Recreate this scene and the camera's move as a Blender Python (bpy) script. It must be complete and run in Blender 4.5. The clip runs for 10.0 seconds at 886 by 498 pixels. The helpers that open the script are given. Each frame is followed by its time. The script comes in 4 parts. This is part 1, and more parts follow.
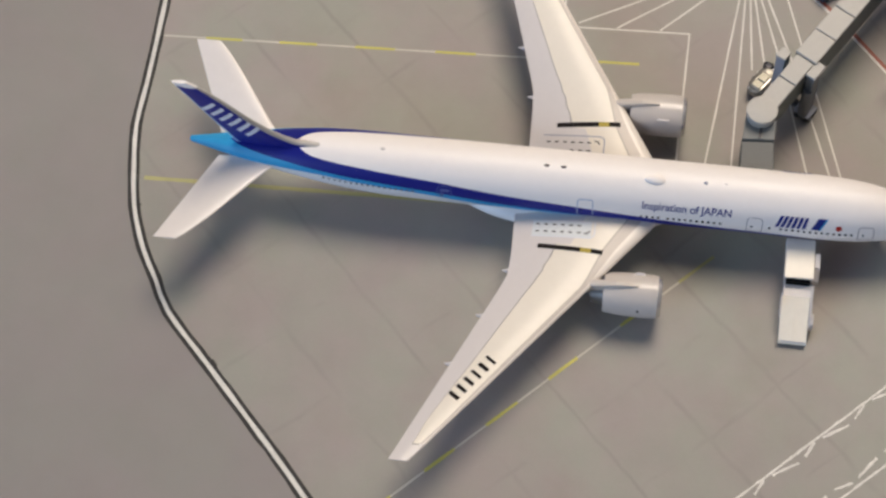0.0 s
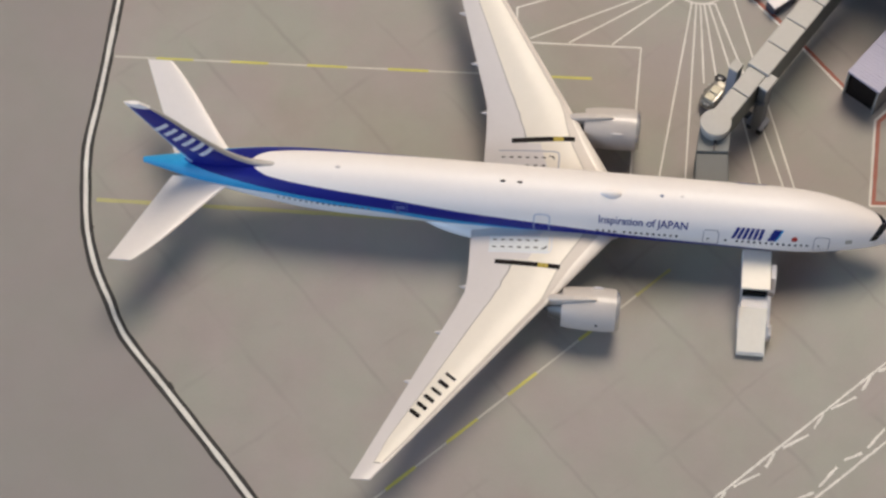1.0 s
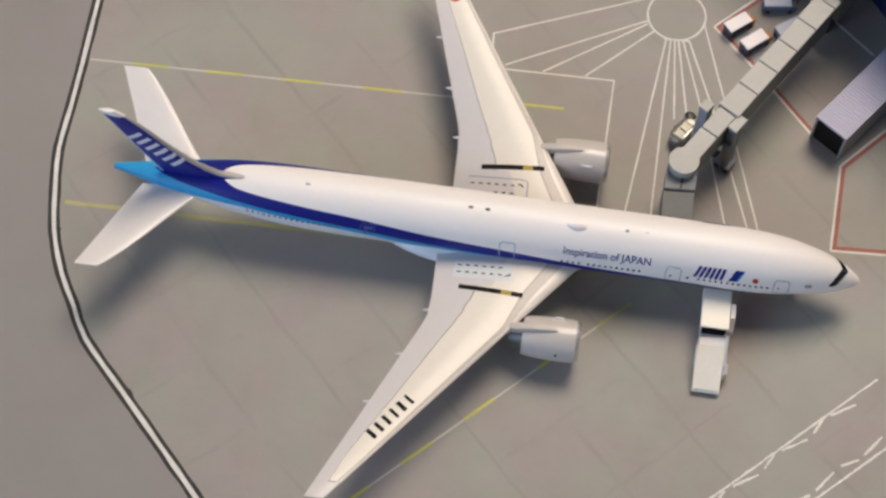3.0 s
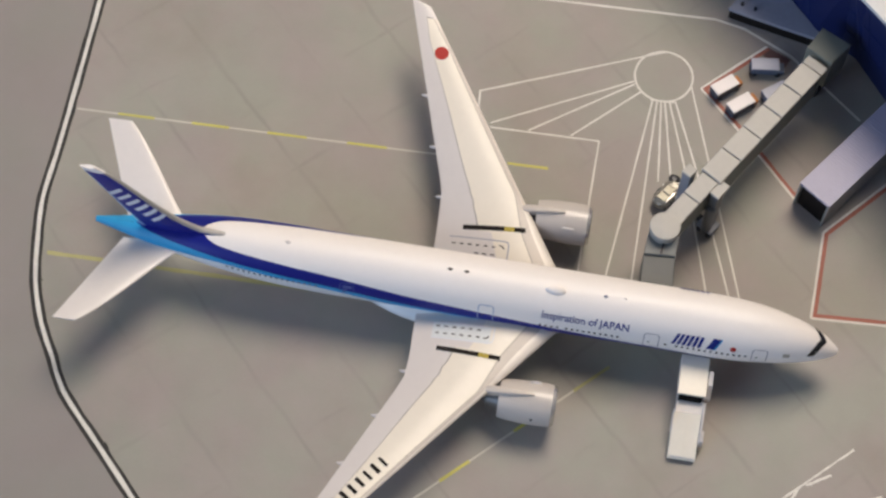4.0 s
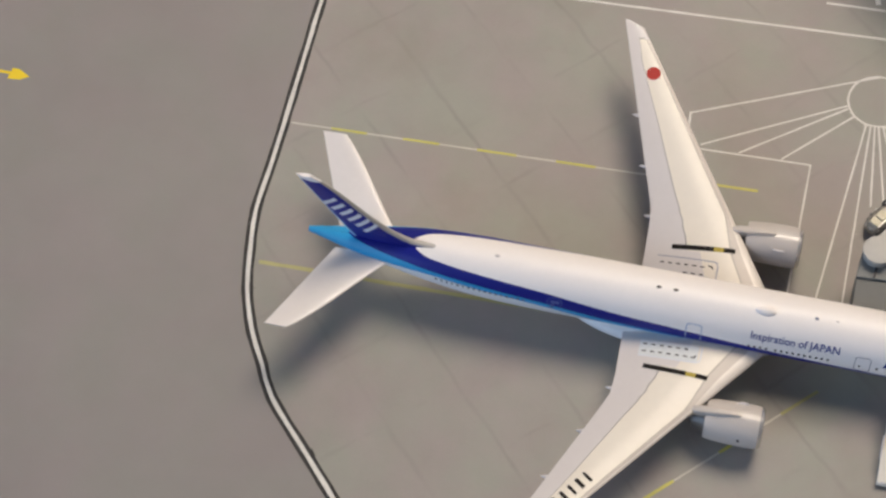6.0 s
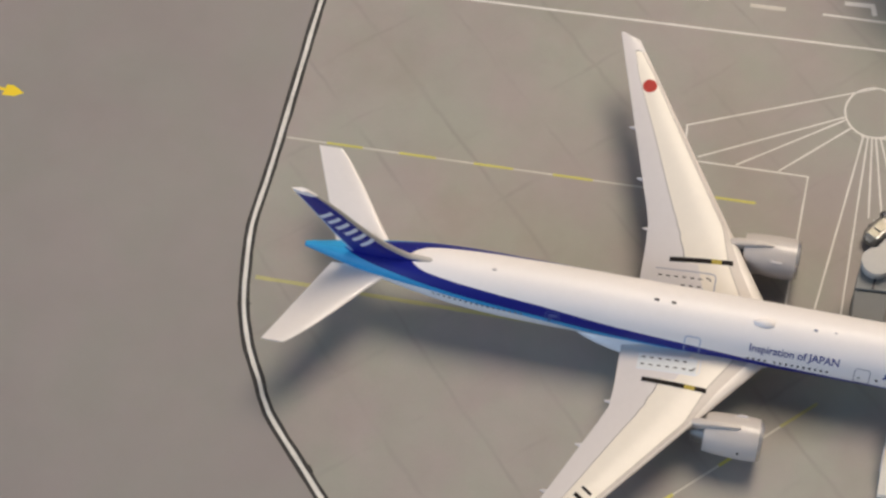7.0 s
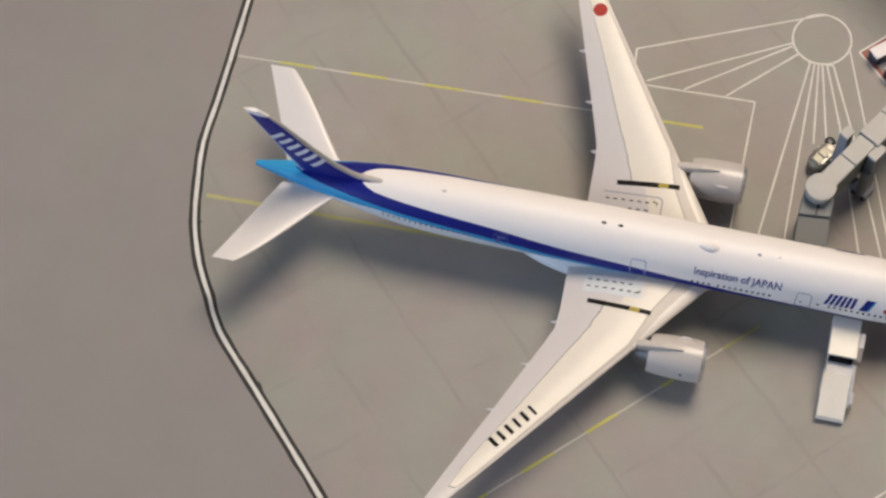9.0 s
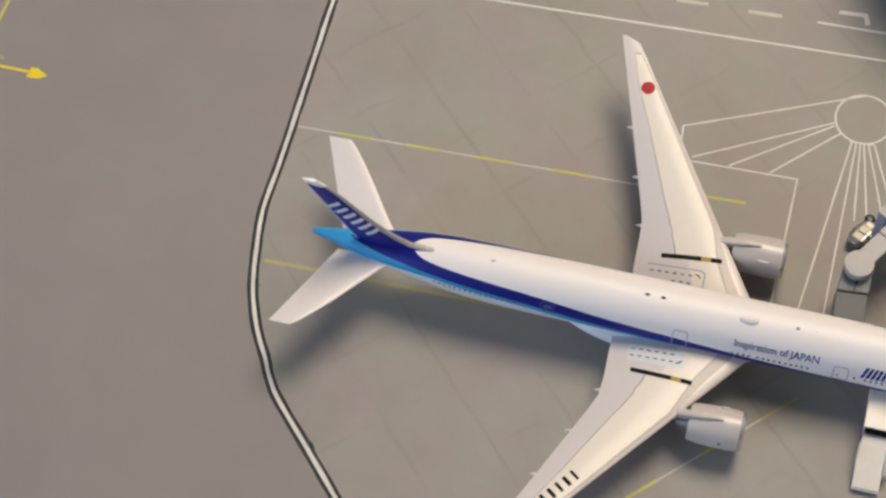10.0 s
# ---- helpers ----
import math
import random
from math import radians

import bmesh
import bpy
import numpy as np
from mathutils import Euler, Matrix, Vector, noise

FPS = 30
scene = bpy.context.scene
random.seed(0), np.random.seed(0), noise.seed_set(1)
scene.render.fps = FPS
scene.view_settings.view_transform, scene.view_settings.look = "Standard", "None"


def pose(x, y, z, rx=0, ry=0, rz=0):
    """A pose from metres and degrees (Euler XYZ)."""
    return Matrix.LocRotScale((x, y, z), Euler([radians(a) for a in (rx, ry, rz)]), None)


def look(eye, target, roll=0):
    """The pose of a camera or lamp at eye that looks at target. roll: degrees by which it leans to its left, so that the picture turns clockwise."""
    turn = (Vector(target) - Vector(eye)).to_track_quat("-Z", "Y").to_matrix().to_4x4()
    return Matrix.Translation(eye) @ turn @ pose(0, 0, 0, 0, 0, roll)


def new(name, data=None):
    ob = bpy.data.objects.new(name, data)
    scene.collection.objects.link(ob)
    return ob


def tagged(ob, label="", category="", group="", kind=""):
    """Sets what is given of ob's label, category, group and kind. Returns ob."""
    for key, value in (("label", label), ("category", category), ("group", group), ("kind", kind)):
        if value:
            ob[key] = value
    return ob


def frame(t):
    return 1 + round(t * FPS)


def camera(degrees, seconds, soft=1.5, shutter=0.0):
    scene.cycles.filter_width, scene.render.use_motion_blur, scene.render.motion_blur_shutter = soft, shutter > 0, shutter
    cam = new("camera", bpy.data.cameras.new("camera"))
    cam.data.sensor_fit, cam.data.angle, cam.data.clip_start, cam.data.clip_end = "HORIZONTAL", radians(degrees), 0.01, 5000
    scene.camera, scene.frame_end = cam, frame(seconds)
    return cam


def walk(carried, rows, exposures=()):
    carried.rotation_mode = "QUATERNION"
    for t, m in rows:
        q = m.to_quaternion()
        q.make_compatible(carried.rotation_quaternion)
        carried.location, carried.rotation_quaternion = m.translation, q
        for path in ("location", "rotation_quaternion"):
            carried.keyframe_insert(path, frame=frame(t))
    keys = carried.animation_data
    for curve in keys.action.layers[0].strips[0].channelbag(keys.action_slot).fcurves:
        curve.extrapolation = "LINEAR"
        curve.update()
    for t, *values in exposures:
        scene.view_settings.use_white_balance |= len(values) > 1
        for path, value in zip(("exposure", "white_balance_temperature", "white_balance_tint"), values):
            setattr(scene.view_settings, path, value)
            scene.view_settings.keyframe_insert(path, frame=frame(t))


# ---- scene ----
cam = camera(26.8, 10.0, soft=2.6)
MM = 0.001
# seconds, eye in millimetres, yaw, pitch and lean in degrees
ROWS = [
    (0.0, 24.00, -206.35, 415.96, 15.106, -64.488, -8.096),
    (0.5, 21.10, -204.69, 415.58, 12.166, -64.437, -6.479),
    (1.0, 19.67, -206.70, 414.78, 10.659, -64.127, -5.075),
    (1.5, 20.61, -204.58, 420.67, 9.627, -63.497, -3.591),
    (2.0, 15.29, -210.93, 423.13, 8.776, -62.792, -2.167),
    (2.5, 9.75, -209.49, 420.52, 7.672, -63.328, -0.424),
    (2.7, 13.83, -207.31, 419.56, 7.533, -63.909, 0.113),
    (3.8, 19.94, -189.87, 427.89, 7.606, -64.647, 2.127),
    (4.0, 23.21, -189.31, 426.92, 8.520, -64.148, 1.210),
    (4.2, 24.09, -191.55, 426.01, 10.159, -63.732, 0.093),
    (4.5, 21.78, -194.65, 426.97, 13.826, -63.367, -3.026),
    (5.0, 17.94, -195.27, 424.78, 16.715, -62.870, -5.135),
    (5.5, 14.50, -196.86, 426.04, 18.454, -62.685, -6.119),
    (5.7, 17.66, -199.21, 425.01, 20.092, -62.370, -7.572),
    (6.8, 14.67, -199.78, 423.54, 20.284, -61.898, -7.945),
    (7.0, 16.92, -199.53, 422.47, 19.963, -61.692, -7.832),
    (7.2, 15.30, -196.70, 420.80, 18.667, -61.743, -6.674),
    (7.5, 12.36, -192.16, 419.12, 16.569, -62.242, -5.107),
    (8.0, 17.89, -197.78, 420.99, 15.957, -63.624, -4.742),
    (8.5, 18.36, -199.12, 418.52, 15.614, -64.427, -4.174),
    (9.0, 16.83, -199.17, 427.71, 17.147, -64.620, -4.716),
    (9.5, 19.76, -212.69, 450.04, 18.950, -63.092, -5.931),
    (10.0, 21.04, -203.47, 443.41, 20.804, -62.621, -6.932),
]


def eye_pose(x, y, z, yaw, pitch, lean):
    return Matrix.Translation((x * MM, y * MM, z * MM)) @ Euler((radians(90 + pitch), 0, radians(yaw))).to_matrix().to_4x4() @ pose(0, 0, 0, 0, 0, lean)


walk(cam, [(t, eye_pose(x, y, z, yaw, pitch, lean)) for t, x, y, z, yaw, pitch, lean in ROWS],
     ((0.0, -0.02, 6460, 10), (4.0, -0.03, 6440, 10), (5.5, -0.08, 6450, 10), (7.0, -0.08, 6580, 10), (8.5, -0.04, 6610, 10), (10.0, -0.08, 6640, 10)))

# ---- light ----
world = bpy.data.worlds.new("daylight")
scene.world = world
world.use_nodes = True
wn = world.node_tree.nodes
sky = wn.new("ShaderNodeTexSky")
sky.sky_type, sky.sun_disc = "NISHITA", False
sky.sun_elevation, sky.sun_rotation = radians(35), radians(120)
wn["Background"].inputs[1].default_value = 0.1
world.node_tree.links.new(sky.outputs[0], wn["Background"].inputs[0])


def area_lamp(name, at, target, size, power, colour, size_y=0.0):
    d = bpy.data.lights.new(name, "AREA")
    d.shape = "RECTANGLE" if size_y else "DISK"
    d.size, d.energy, d.color = size, power, colour
    if size_y:
        d.size_y = size_y
    ob = new(name, d)
    ob.matrix_world = look(at, target)
    return ob


LAMP = (0.23, 0.87, 1.56)
area_lamp("ceiling_lamp", LAMP, (LAMP[0], LAMP[1], 0), 0.95, 25.5, (1.0, 0.853, 0.688))
area_lamp("window_light", (-1.05, -1.02, 0.62), (-0.5, 0, 0.3), 0.9, 14.0, (0.53, 0.72, 1.0), 0.9)


# ---- materials ----
def material(name, colour, rough=0.5, metal=0.0, vary=0.06, scale=400.0, bump=0.0, coat=0.0, fine=0.0, spec=0.5):
    """A surface whose colour drifts at two scales (per metre), with fine relief."""
    m = bpy.data.materials.new(name)
    m.use_nodes = True
    nt = m.node_tree
    n, l = nt.nodes, nt.links
    b = n["Principled BSDF"]
    b.inputs["Roughness"].default_value = rough
    b.inputs["Metallic"].default_value = metal
    b.inputs["Coat Weight"].default_value = coat
    b.inputs["Specular IOR Level"].default_value = spec
    b.inputs["Coat Roughness"].default_value = 0.12
    tc = n.new("ShaderNodeTexCoord")
    big, small = n.new("ShaderNodeTexNoise"), n.new("ShaderNodeTexNoise")
    for t, s in ((big, scale * 0.12), (small, scale * 2.0)):
        t.inputs["Scale"].default_value = s
        t.inputs["Detail"].default_value = 4
        l.new(tc.outputs["Object"], t.inputs["Vector"])
    mix = n.new("ShaderNodeMix")
    mix.inputs[0].default_value = 0.4
    l.new(big.outputs[0], mix.inputs[2])
    l.new(small.outputs[0], mix.inputs[3])
    ramp = n.new("ShaderNodeValToRGB")
    c = Vector(colour)
    ramp.color_ramp.elements[0].position, ramp.color_ramp.elements[1].position = 0.3, 0.7
    ramp.color_ramp.elements[0].color = (*(c * (1 - vary)), 1)
    ramp.color_ramp.elements[1].color = (*(c * (1 + vary)), 1)
    l.new(mix.outputs[0], ramp.inputs[0])
    l.new(ramp.outputs[0], b.inputs["Base Color"])
    if bump:
        bp = n.new("ShaderNodeBump")
        bp.inputs["Strength"].default_value = bump
        bp.inputs["Distance"].default_value = 0.00005
        l.new(small.outputs[0], bp.inputs["Height"])
        l.new(bp.outputs[0], b.inputs["Normal"])
    return m


def printed_concrete(name, light, dark, joints):
    """Mat print: mottled warm grey concrete; with joints, a skewed grid of faint smudged slab joints."""
    m = bpy.data.materials.new(name)
    m.use_nodes = True
    nt = m.node_tree
    n, l = nt.nodes, nt.links
    b = n["Principled BSDF"]
    b.inputs["Roughness"].default_value = 0.55
    b.inputs["Specular IOR Level"].default_value = 0.35
    tc = n.new("ShaderNodeTexCoord")

    def noise_at(scale, detail, rough=0.55):
        t = n.new("ShaderNodeTexNoise")
        t.inputs["Scale"].default_value, t.inputs["Detail"].default_value = scale, detail
        t.inputs["Roughness"].default_value = rough
        l.new(tc.outputs["Object"], t.inputs["Vector"])
        return t.outputs[0]

    def calc(op, a, v=None, w=None):
        t = n.new("ShaderNodeMath")
        t.operation = op
        for i, s in enumerate((a, v, w)):
            if s is None:
                continue
            if isinstance(s, (int, float)):
                t.inputs[i].default_value = s
            else:
                l.new(s, t.inputs[i])
        return t.outputs[0]

    big, mid, small = noise_at(16, 3), noise_at(75, 5, 0.62), noise_at(1500, 2)
    tone = calc("ADD", calc("MULTIPLY", big, 0.6), calc("ADD", calc("MULTIPLY", mid, 0.35), calc("MULTIPLY", small, 0.10)))
    ramp = n.new("ShaderNodeValToRGB")
    ramp.color_ramp.elements[0].position, ramp.color_ramp.elements[1].position = 0.36, 0.70
    ramp.color_ramp.elements[0].color, ramp.color_ramp.elements[1].color = (*dark, 1), (*light, 1)
    l.new(tone, ramp.inputs[0])
    # faint drift between pinkish and greenish grey
    hue = n.new("ShaderNodeValToRGB")
    hue.color_ramp.elements[0].position, hue.color_ramp.elements[1].position = 0.38, 0.62
    k = 1.0 if joints else 0.45
    hue.color_ramp.elements[0].color, hue.color_ramp.elements[1].color = (1 + 0.045 * k, 1 - 0.015 * k, 1 + 0.01 * k, 1), (1 - 0.035 * k, 1 + 0.02 * k, 1 - 0.035 * k, 1)
    l.new(noise_at(34, 4, 0.6), hue.inputs[0])
    tint = n.new("ShaderNodeMix")
    tint.data_type, tint.blend_type = "RGBA", "MULTIPLY"
    tint.inputs[0].default_value = 1.0
    l.new(ramp.outputs[0], tint.inputs[6])
    l.new(hue.outputs[0], tint.inputs[7])
    colour = tint.outputs[2]
    stain = n.new("ShaderNodeMapRange")
    l.new(noise_at(26, 4, 0.6), stain.inputs[0])
    stain.inputs[1].default_value, stain.inputs[2].default_value = 0.53, 0.78
    stain.inputs[3].default_value, stain.inputs[4].default_value = 0.0, 0.32 if joints else 0.1
    brown = n.new("ShaderNodeMix")
    brown.data_type = "RGBA"
    l.new(stain.outputs[0], brown.inputs[0])
    l.new(colour, brown.inputs[6])
    brown.inputs[7].default_value = (0.23, 0.185, 0.14, 1)
    colour = brown.outputs[2]
    if joints:
        xyz = n.new("ShaderNodeSeparateXYZ")
        l.new(tc.outputs["Object"], xyz.inputs[0])
        wob = calc("MULTIPLY", calc("SUBTRACT", noise_at(90, 4), 0.5), 0.12)
        x, y = calc("ADD", xyz.outputs[0], 0.0782), calc("SUBTRACT", xyz.outputs[1], 0.0616)
        # slab axes: p = a * (14.9, 14.1) mm + b * (14.9, -14.8) mm
        det = -(14.9 * 14.8 + 14.1 * 14.9) * MM
        ca = calc("ADD", calc("MULTIPLY", x, -14.8 / det), calc("MULTIPLY", y, -14.9 / det))
        cb = calc("ADD", calc("MULTIPLY", x, -14.1 / det), calc("MULTIPLY", y, 14.9 / det))
        # the slabs grow a little wider towards the service road
        far = calc("MAXIMUM", ca, 0.0)
        ca, cb = calc("SUBTRACT", ca, calc("MULTIPLY", far, 0.045)), calc("ADD", cb, calc("MULTIPLY", far, 0.03))
        lines = None
        for k, s in enumerate((ca, cb)):
            f = calc("ABSOLUTE", calc("SUBTRACT", calc("FRACT", calc("ADD", calc("ADD", s, wob), 100.5)), 0.5))
            width = calc("ADD", calc("MULTIPLY", noise_at(55 + 12 * k, 4, 0.7), 0.12), -0.012)
            g = n.new("ShaderNodeMapRange")
            g.interpolation_type = "SMOOTHSTEP"
            l.new(f, g.inputs[0])
            g.inputs[1].default_value = 0.0
            l.new(width, g.inputs[2])
            g.inputs[3].default_value, g.inputs[4].default_value = 1.0, 0.0
            patch = n.new("ShaderNodeMapRange")
            l.new(noise_at(38 + 9 * k, 3, 0.6), patch.inputs[0])
            patch.inputs[1].default_value, patch.inputs[2].default_value = (0.40, 0.62) if k == 0 else (0.48, 0.66)
            patch.inputs[3].default_value, patch.inputs[4].default_value = 0.0, 0.20 if k == 0 else 0.15
            v = calc("MULTIPLY", g.outputs[0], patch.outputs[0])
            lines = v if lines is None else calc("MAXIMUM", lines, v)
        mx = n.new("ShaderNodeMix")
        mx.data_type = "RGBA"
        l.new(lines, mx.inputs[0])
        l.new(colour, mx.inputs[6])
        mx.inputs[7].default_value = (0.12, 0.105, 0.1, 1)
        colour = mx.outputs[2]
    l.new(colour, b.inputs["Base Color"])
    bp = n.new("ShaderNodeBump")
    bp.inputs["Strength"].default_value, bp.inputs["Distance"].default_value = 0.25, 0.00004
    l.new(small, bp.inputs["Height"])
    l.new(bp.outputs[0], b.inputs["Normal"])
    return m


APRON = printed_concrete("apron_print", (0.360, 0.336, 0.306), (0.296, 0.273, 0.248), True)
TAXIWAY = printed_concrete("taxiway_print", (0.296, 0.271, 0.256), (0.264, 0.241, 0.228), False)
LINE_WHITE = material("printed_white_line", (0.70, 0.67, 0.63), 0.6, vary=0.12, scale=900)
EDGE_WHITE = material("printed_edge_white", (0.72, 0.69, 0.64), 0.6, vary=0.2, scale=1400)
LINE_FADED = material("faded_white_line", (0.57, 0.53, 0.47), 0.6, vary=0.15, scale=900)
LINE_YELLOW = material("printed_yellow_line", (0.57, 0.53, 0.12), 0.6, vary=0.14, scale=900)
LINE_DULL = material("dull_yellow_line", (0.42, 0.385, 0.17), 0.6, vary=0.14, scale=900)
LINE_BLACK = material("printed_black_line", (0.018, 0.017, 0.016), 0.6, vary=0.2, scale=900)
LINE_RED = material("printed_red_line", (0.33, 0.10, 0.07), 0.6, vary=0.14, scale=900)
ARROW = material("printed_arrow_yellow", (0.85, 0.62, 0.02), 0.6, vary=0.08, scale=900)
ZONE = material("zone_print", (0.15, 0.075, 0.07), 0.6, vary=0.15, scale=600)

HULL = material("gloss_white_enamel", (0.89, 0.845, 0.82), 0.42, vary=0.02, scale=300)
BLUE = material("dark_blue_enamel", (0.007, 0.012, 0.215), 0.42, vary=0.05, scale=300, spec=0.28)
SKYBLUE = material("light_blue_enamel", (0.03, 0.32, 0.62), 0.42, vary=0.05, scale=300, spec=0.3)
BELLY = material("pale_grey_enamel", (0.74, 0.76, 0.79), 0.32, vary=0.03, scale=300, coat=0.2)
WINGGREY = material("wing_grey_enamel", (0.64, 0.60, 0.585), 0.34, vary=0.03, scale=300, coat=0.2)
CREAM = material("wing_cream_enamel", (0.77, 0.71, 0.615), 0.42, vary=0.03, scale=300, coat=0.2)
# leading edge: beige slat in a shaded tone, rim as a painted highlight
SLAT = material("leading_edge_enamel", (0.57, 0.51, 0.455), 0.4, vary=0.04, scale=300)
RIM = material("leading_edge_highlight_enamel", (0.80, 0.74, 0.67), 0.3, vary=0.03, scale=300, coat=0.2)
STABWHITE = material("tailplane_enamel", (0.78, 0.73, 0.695), 0.34, vary=0.03, scale=300, coat=0.2)
SEAM = material("slat_seam_beige", (0.42, 0.38, 0.33), 0.5, vary=0.1)
VOID = material("unlit_opening_black", (0.01, 0.01, 0.01), 0.95, vary=0.1, spec=0.05)
PANEL = material("panel_line_grey", (0.27, 0.25, 0.23), 0.5, vary=0.1)
METAL = material("bare_metal", (0.55, 0.54, 0.52), 0.28, 0.9, vary=0.06)
FINEDGE = material("fin_edge_grey", (0.43, 0.41, 0.39), 0.4, 0.1, vary=0.06)
PALEEDGE = material("fin_pale_blue_edge", (0.33, 0.48, 0.68), 0.45, vary=0.05)
CARTBODY = material("cart_champagne_gloss", (0.36, 0.335, 0.265), 0.45, 0.3, vary=0.4, scale=700)
CARTSILVER = material("cart_dull_silver", (0.34, 0.32, 0.28), 0.4, 0.6, vary=0.3, scale=700)
CORE = material("engine_core_metal", (0.16, 0.155, 0.15), 0.4, 0.5, vary=0.1)
WINDOWGREY = material("grey_window_print", (0.10, 0.12, 0.17), 0.3, vary=0.1)
LIP = material("intake_lip_metal", (0.72, 0.69, 0.66), 0.26, 0.75, vary=0.05)
NACELLE = material("nacelle_grey_enamel", (0.57, 0.525, 0.49), 0.3, vary=0.03, scale=300, coat=0.2)
DARK = material("dark_metal", (0.035, 0.035, 0.04), 0.45, 0.4, vary=0.15)
BLACK = material("black_print", (0.016, 0.013, 0.012), 0.7, vary=0.1, spec=0.12)
GLASSBLACK = material("black_window_print", (0.012, 0.012, 0.015), 0.18, vary=0.1)
DECALBLUE = material("blue_decal", (0.014, 0.025, 0.20), 0.5, vary=0.05, spec=0.2)
DECALGREY = material("grey_decal", (0.30, 0.31, 0.38), 0.4, vary=0.05)
DOORLINE = material("door_line_grey", (0.20, 0.19, 0.23), 0.5, vary=0.1, spec=0.2)
DIMLINE = material("dim_blue_door_line", (0.10, 0.125, 0.34), 0.5, vary=0.08, spec=0.2)
PALELINE = material("pale_blue_door_line", (0.36, 0.43, 0.58), 0.5, vary=0.08, spec=0.2)
DECALRED = material("red_decal", (0.44, 0.022, 0.013), 0.65, vary=0.05)
DECALYELLOW = material("yellow_decal", (0.46, 0.36, 0.07), 0.6, vary=0.12, scale=900, spec=0.2)
DECALWHITE = material("white_decal", (0.66, 0.69, 0.75), 0.4, vary=0.03)
TYRE = material("tyre_rubber", (0.025, 0.024, 0.024), 0.7, vary=0.2)
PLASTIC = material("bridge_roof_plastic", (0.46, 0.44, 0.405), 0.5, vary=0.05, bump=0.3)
# darker copy of the roof plastic, side shade put into the colour
PLASTICSIDE = material("shaded_side_plastic", (0.30, 0.31, 0.30), 0.5, vary=0.06, bump=0.3)
PLASTICDARK = material("canopy_dark_plastic", (0.115, 0.12, 0.118), 0.55, vary=0.06, bump=0.3)
PLASTICHOOD = material("hood_grey_plastic", (0.175, 0.183, 0.18), 0.55, vary=0.06, bump=0.3)
COLUMN = material("column_plastic", (0.26, 0.275, 0.32), 0.5, vary=0.06, bump=0.3)
# darker copy of the column plastic, the bridge's shadow put into its colour
COLUMNSHADED = material("column_shaded_plastic", (0.13, 0.135, 0.14), 0.5, vary=0.08, bump=0.3)
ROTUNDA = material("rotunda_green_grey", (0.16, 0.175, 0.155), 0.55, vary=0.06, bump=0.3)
LAVENDER = material("corrugated_lavender_plastic", (0.39, 0.375, 0.50), 0.45, vary=0.06, bump=0.3)
NAVY = material("navy_facade_plastic", (0.006, 0.014, 0.085), 0.7, vary=0.12, spec=0.2)
NAVYGLASS = material("navy_glass_print", (0.007, 0.016, 0.090), 0.5, vary=0.12, spec=0.25)
ROOFWHITE = material("terminal_roof_white", (0.62, 0.64, 0.66), 0.5, vary=0.08, bump=0.3)
ANNEX = material("annex_roof_blue_grey", (0.30, 0.31, 0.38), 0.5, vary=0.1, bump=0.3)
CARTWHITE = material("cart_white_plastic", (0.80, 0.74, 0.74), 0.4, vary=0.04)
CARTPALE = material("cart_pale_blue_plastic", (0.57, 0.56, 0.62), 0.5, vary=0.05)
ESCAPE = material("escape_route_tint", (0.66, 0.685, 0.69), 0.4, vary=0.04)
CARTDARK = material("cart_dark_plastic", (0.05, 0.05, 0.075), 0.5, vary=0.12)
CARTBLUE = material("cart_blue_grey_plastic", (0.12, 0.15, 0.22), 0.5, vary=0.1)
ORANGE = material("orange_plastic", (0.55, 0.20, 0.05), 0.5, vary=0.1)
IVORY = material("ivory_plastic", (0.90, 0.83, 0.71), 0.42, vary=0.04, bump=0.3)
# shaded copy of the ivory for landing, rails and walls
IVORYSHADE = material("shaded_ivory_plastic", (0.66, 0.62, 0.60), 0.45, vary=0.05, bump=0.3)
WALLPAINT = material("wall_paint", (0.34, 0.36, 0.41), 0.8, vary=0.03, scale=8)
CEILPAINT = material("ceiling_paint", (0.44, 0.49, 0.58), 0.85, vary=0.02, scale=8)
FLOORWOOD = material("floor_wood", (0.26, 0.17, 0.10), 0.45, vary=0.2, scale=6)
TABLEWOOD = material("table_wood", (0.32, 0.21, 0.13), 0.4, vary=0.15, scale=40)
FRAMEPAINT = material("frame_paint", (0.75, 0.74, 0.72), 0.5, vary=0.02, scale=20)
GLOW = bpy.data.materials.new("lamp_diffuser")
GLOW.use_nodes = True
GLOW.node_tree.nodes["Principled BSDF"].inputs["Emission Color"].default_value = (1.0, 0.86, 0.70, 1)
GLOW.node_tree.nodes["Principled BSDF"].inputs["Emission Strength"].default_value = 2.4


# ---- building helpers: all lengths in millimetres ----
def part(name, bm, mats, parent=None, label="", smooth=False, kind=""):
    """Links a bmesh as one mesh object under a thing or a part."""
    bmesh.ops.recalc_face_normals(bm, faces=bm.faces)
    me = bpy.data.meshes.new(name)
    for v in bm.verts:
        v.co *= MM
    if smooth:
        for f in bm.faces:
            f.smooth = True
        for e in bm.edges:
            if len(e.link_faces) == 2 and e.calc_face_angle(0) > radians(38):
                e.smooth = False
    bm.to_mesh(me)
    bm.free()
    for m in mats if isinstance(mats, (list, tuple)) else [mats]:
        me.materials.append(m)
    ob = new(name, me)
    ob.parent = parent
    return tagged(ob, label, "", "", kind)


def thing(name, at, label, category, turn=0.0, group=""):
    ob = new(name)
    ob.empty_display_size = 0.005
    ob.matrix_basis = pose(at[0] * MM, at[1] * MM, at[2] * MM, 0, 0, turn)
    return tagged(ob, label, category, group)


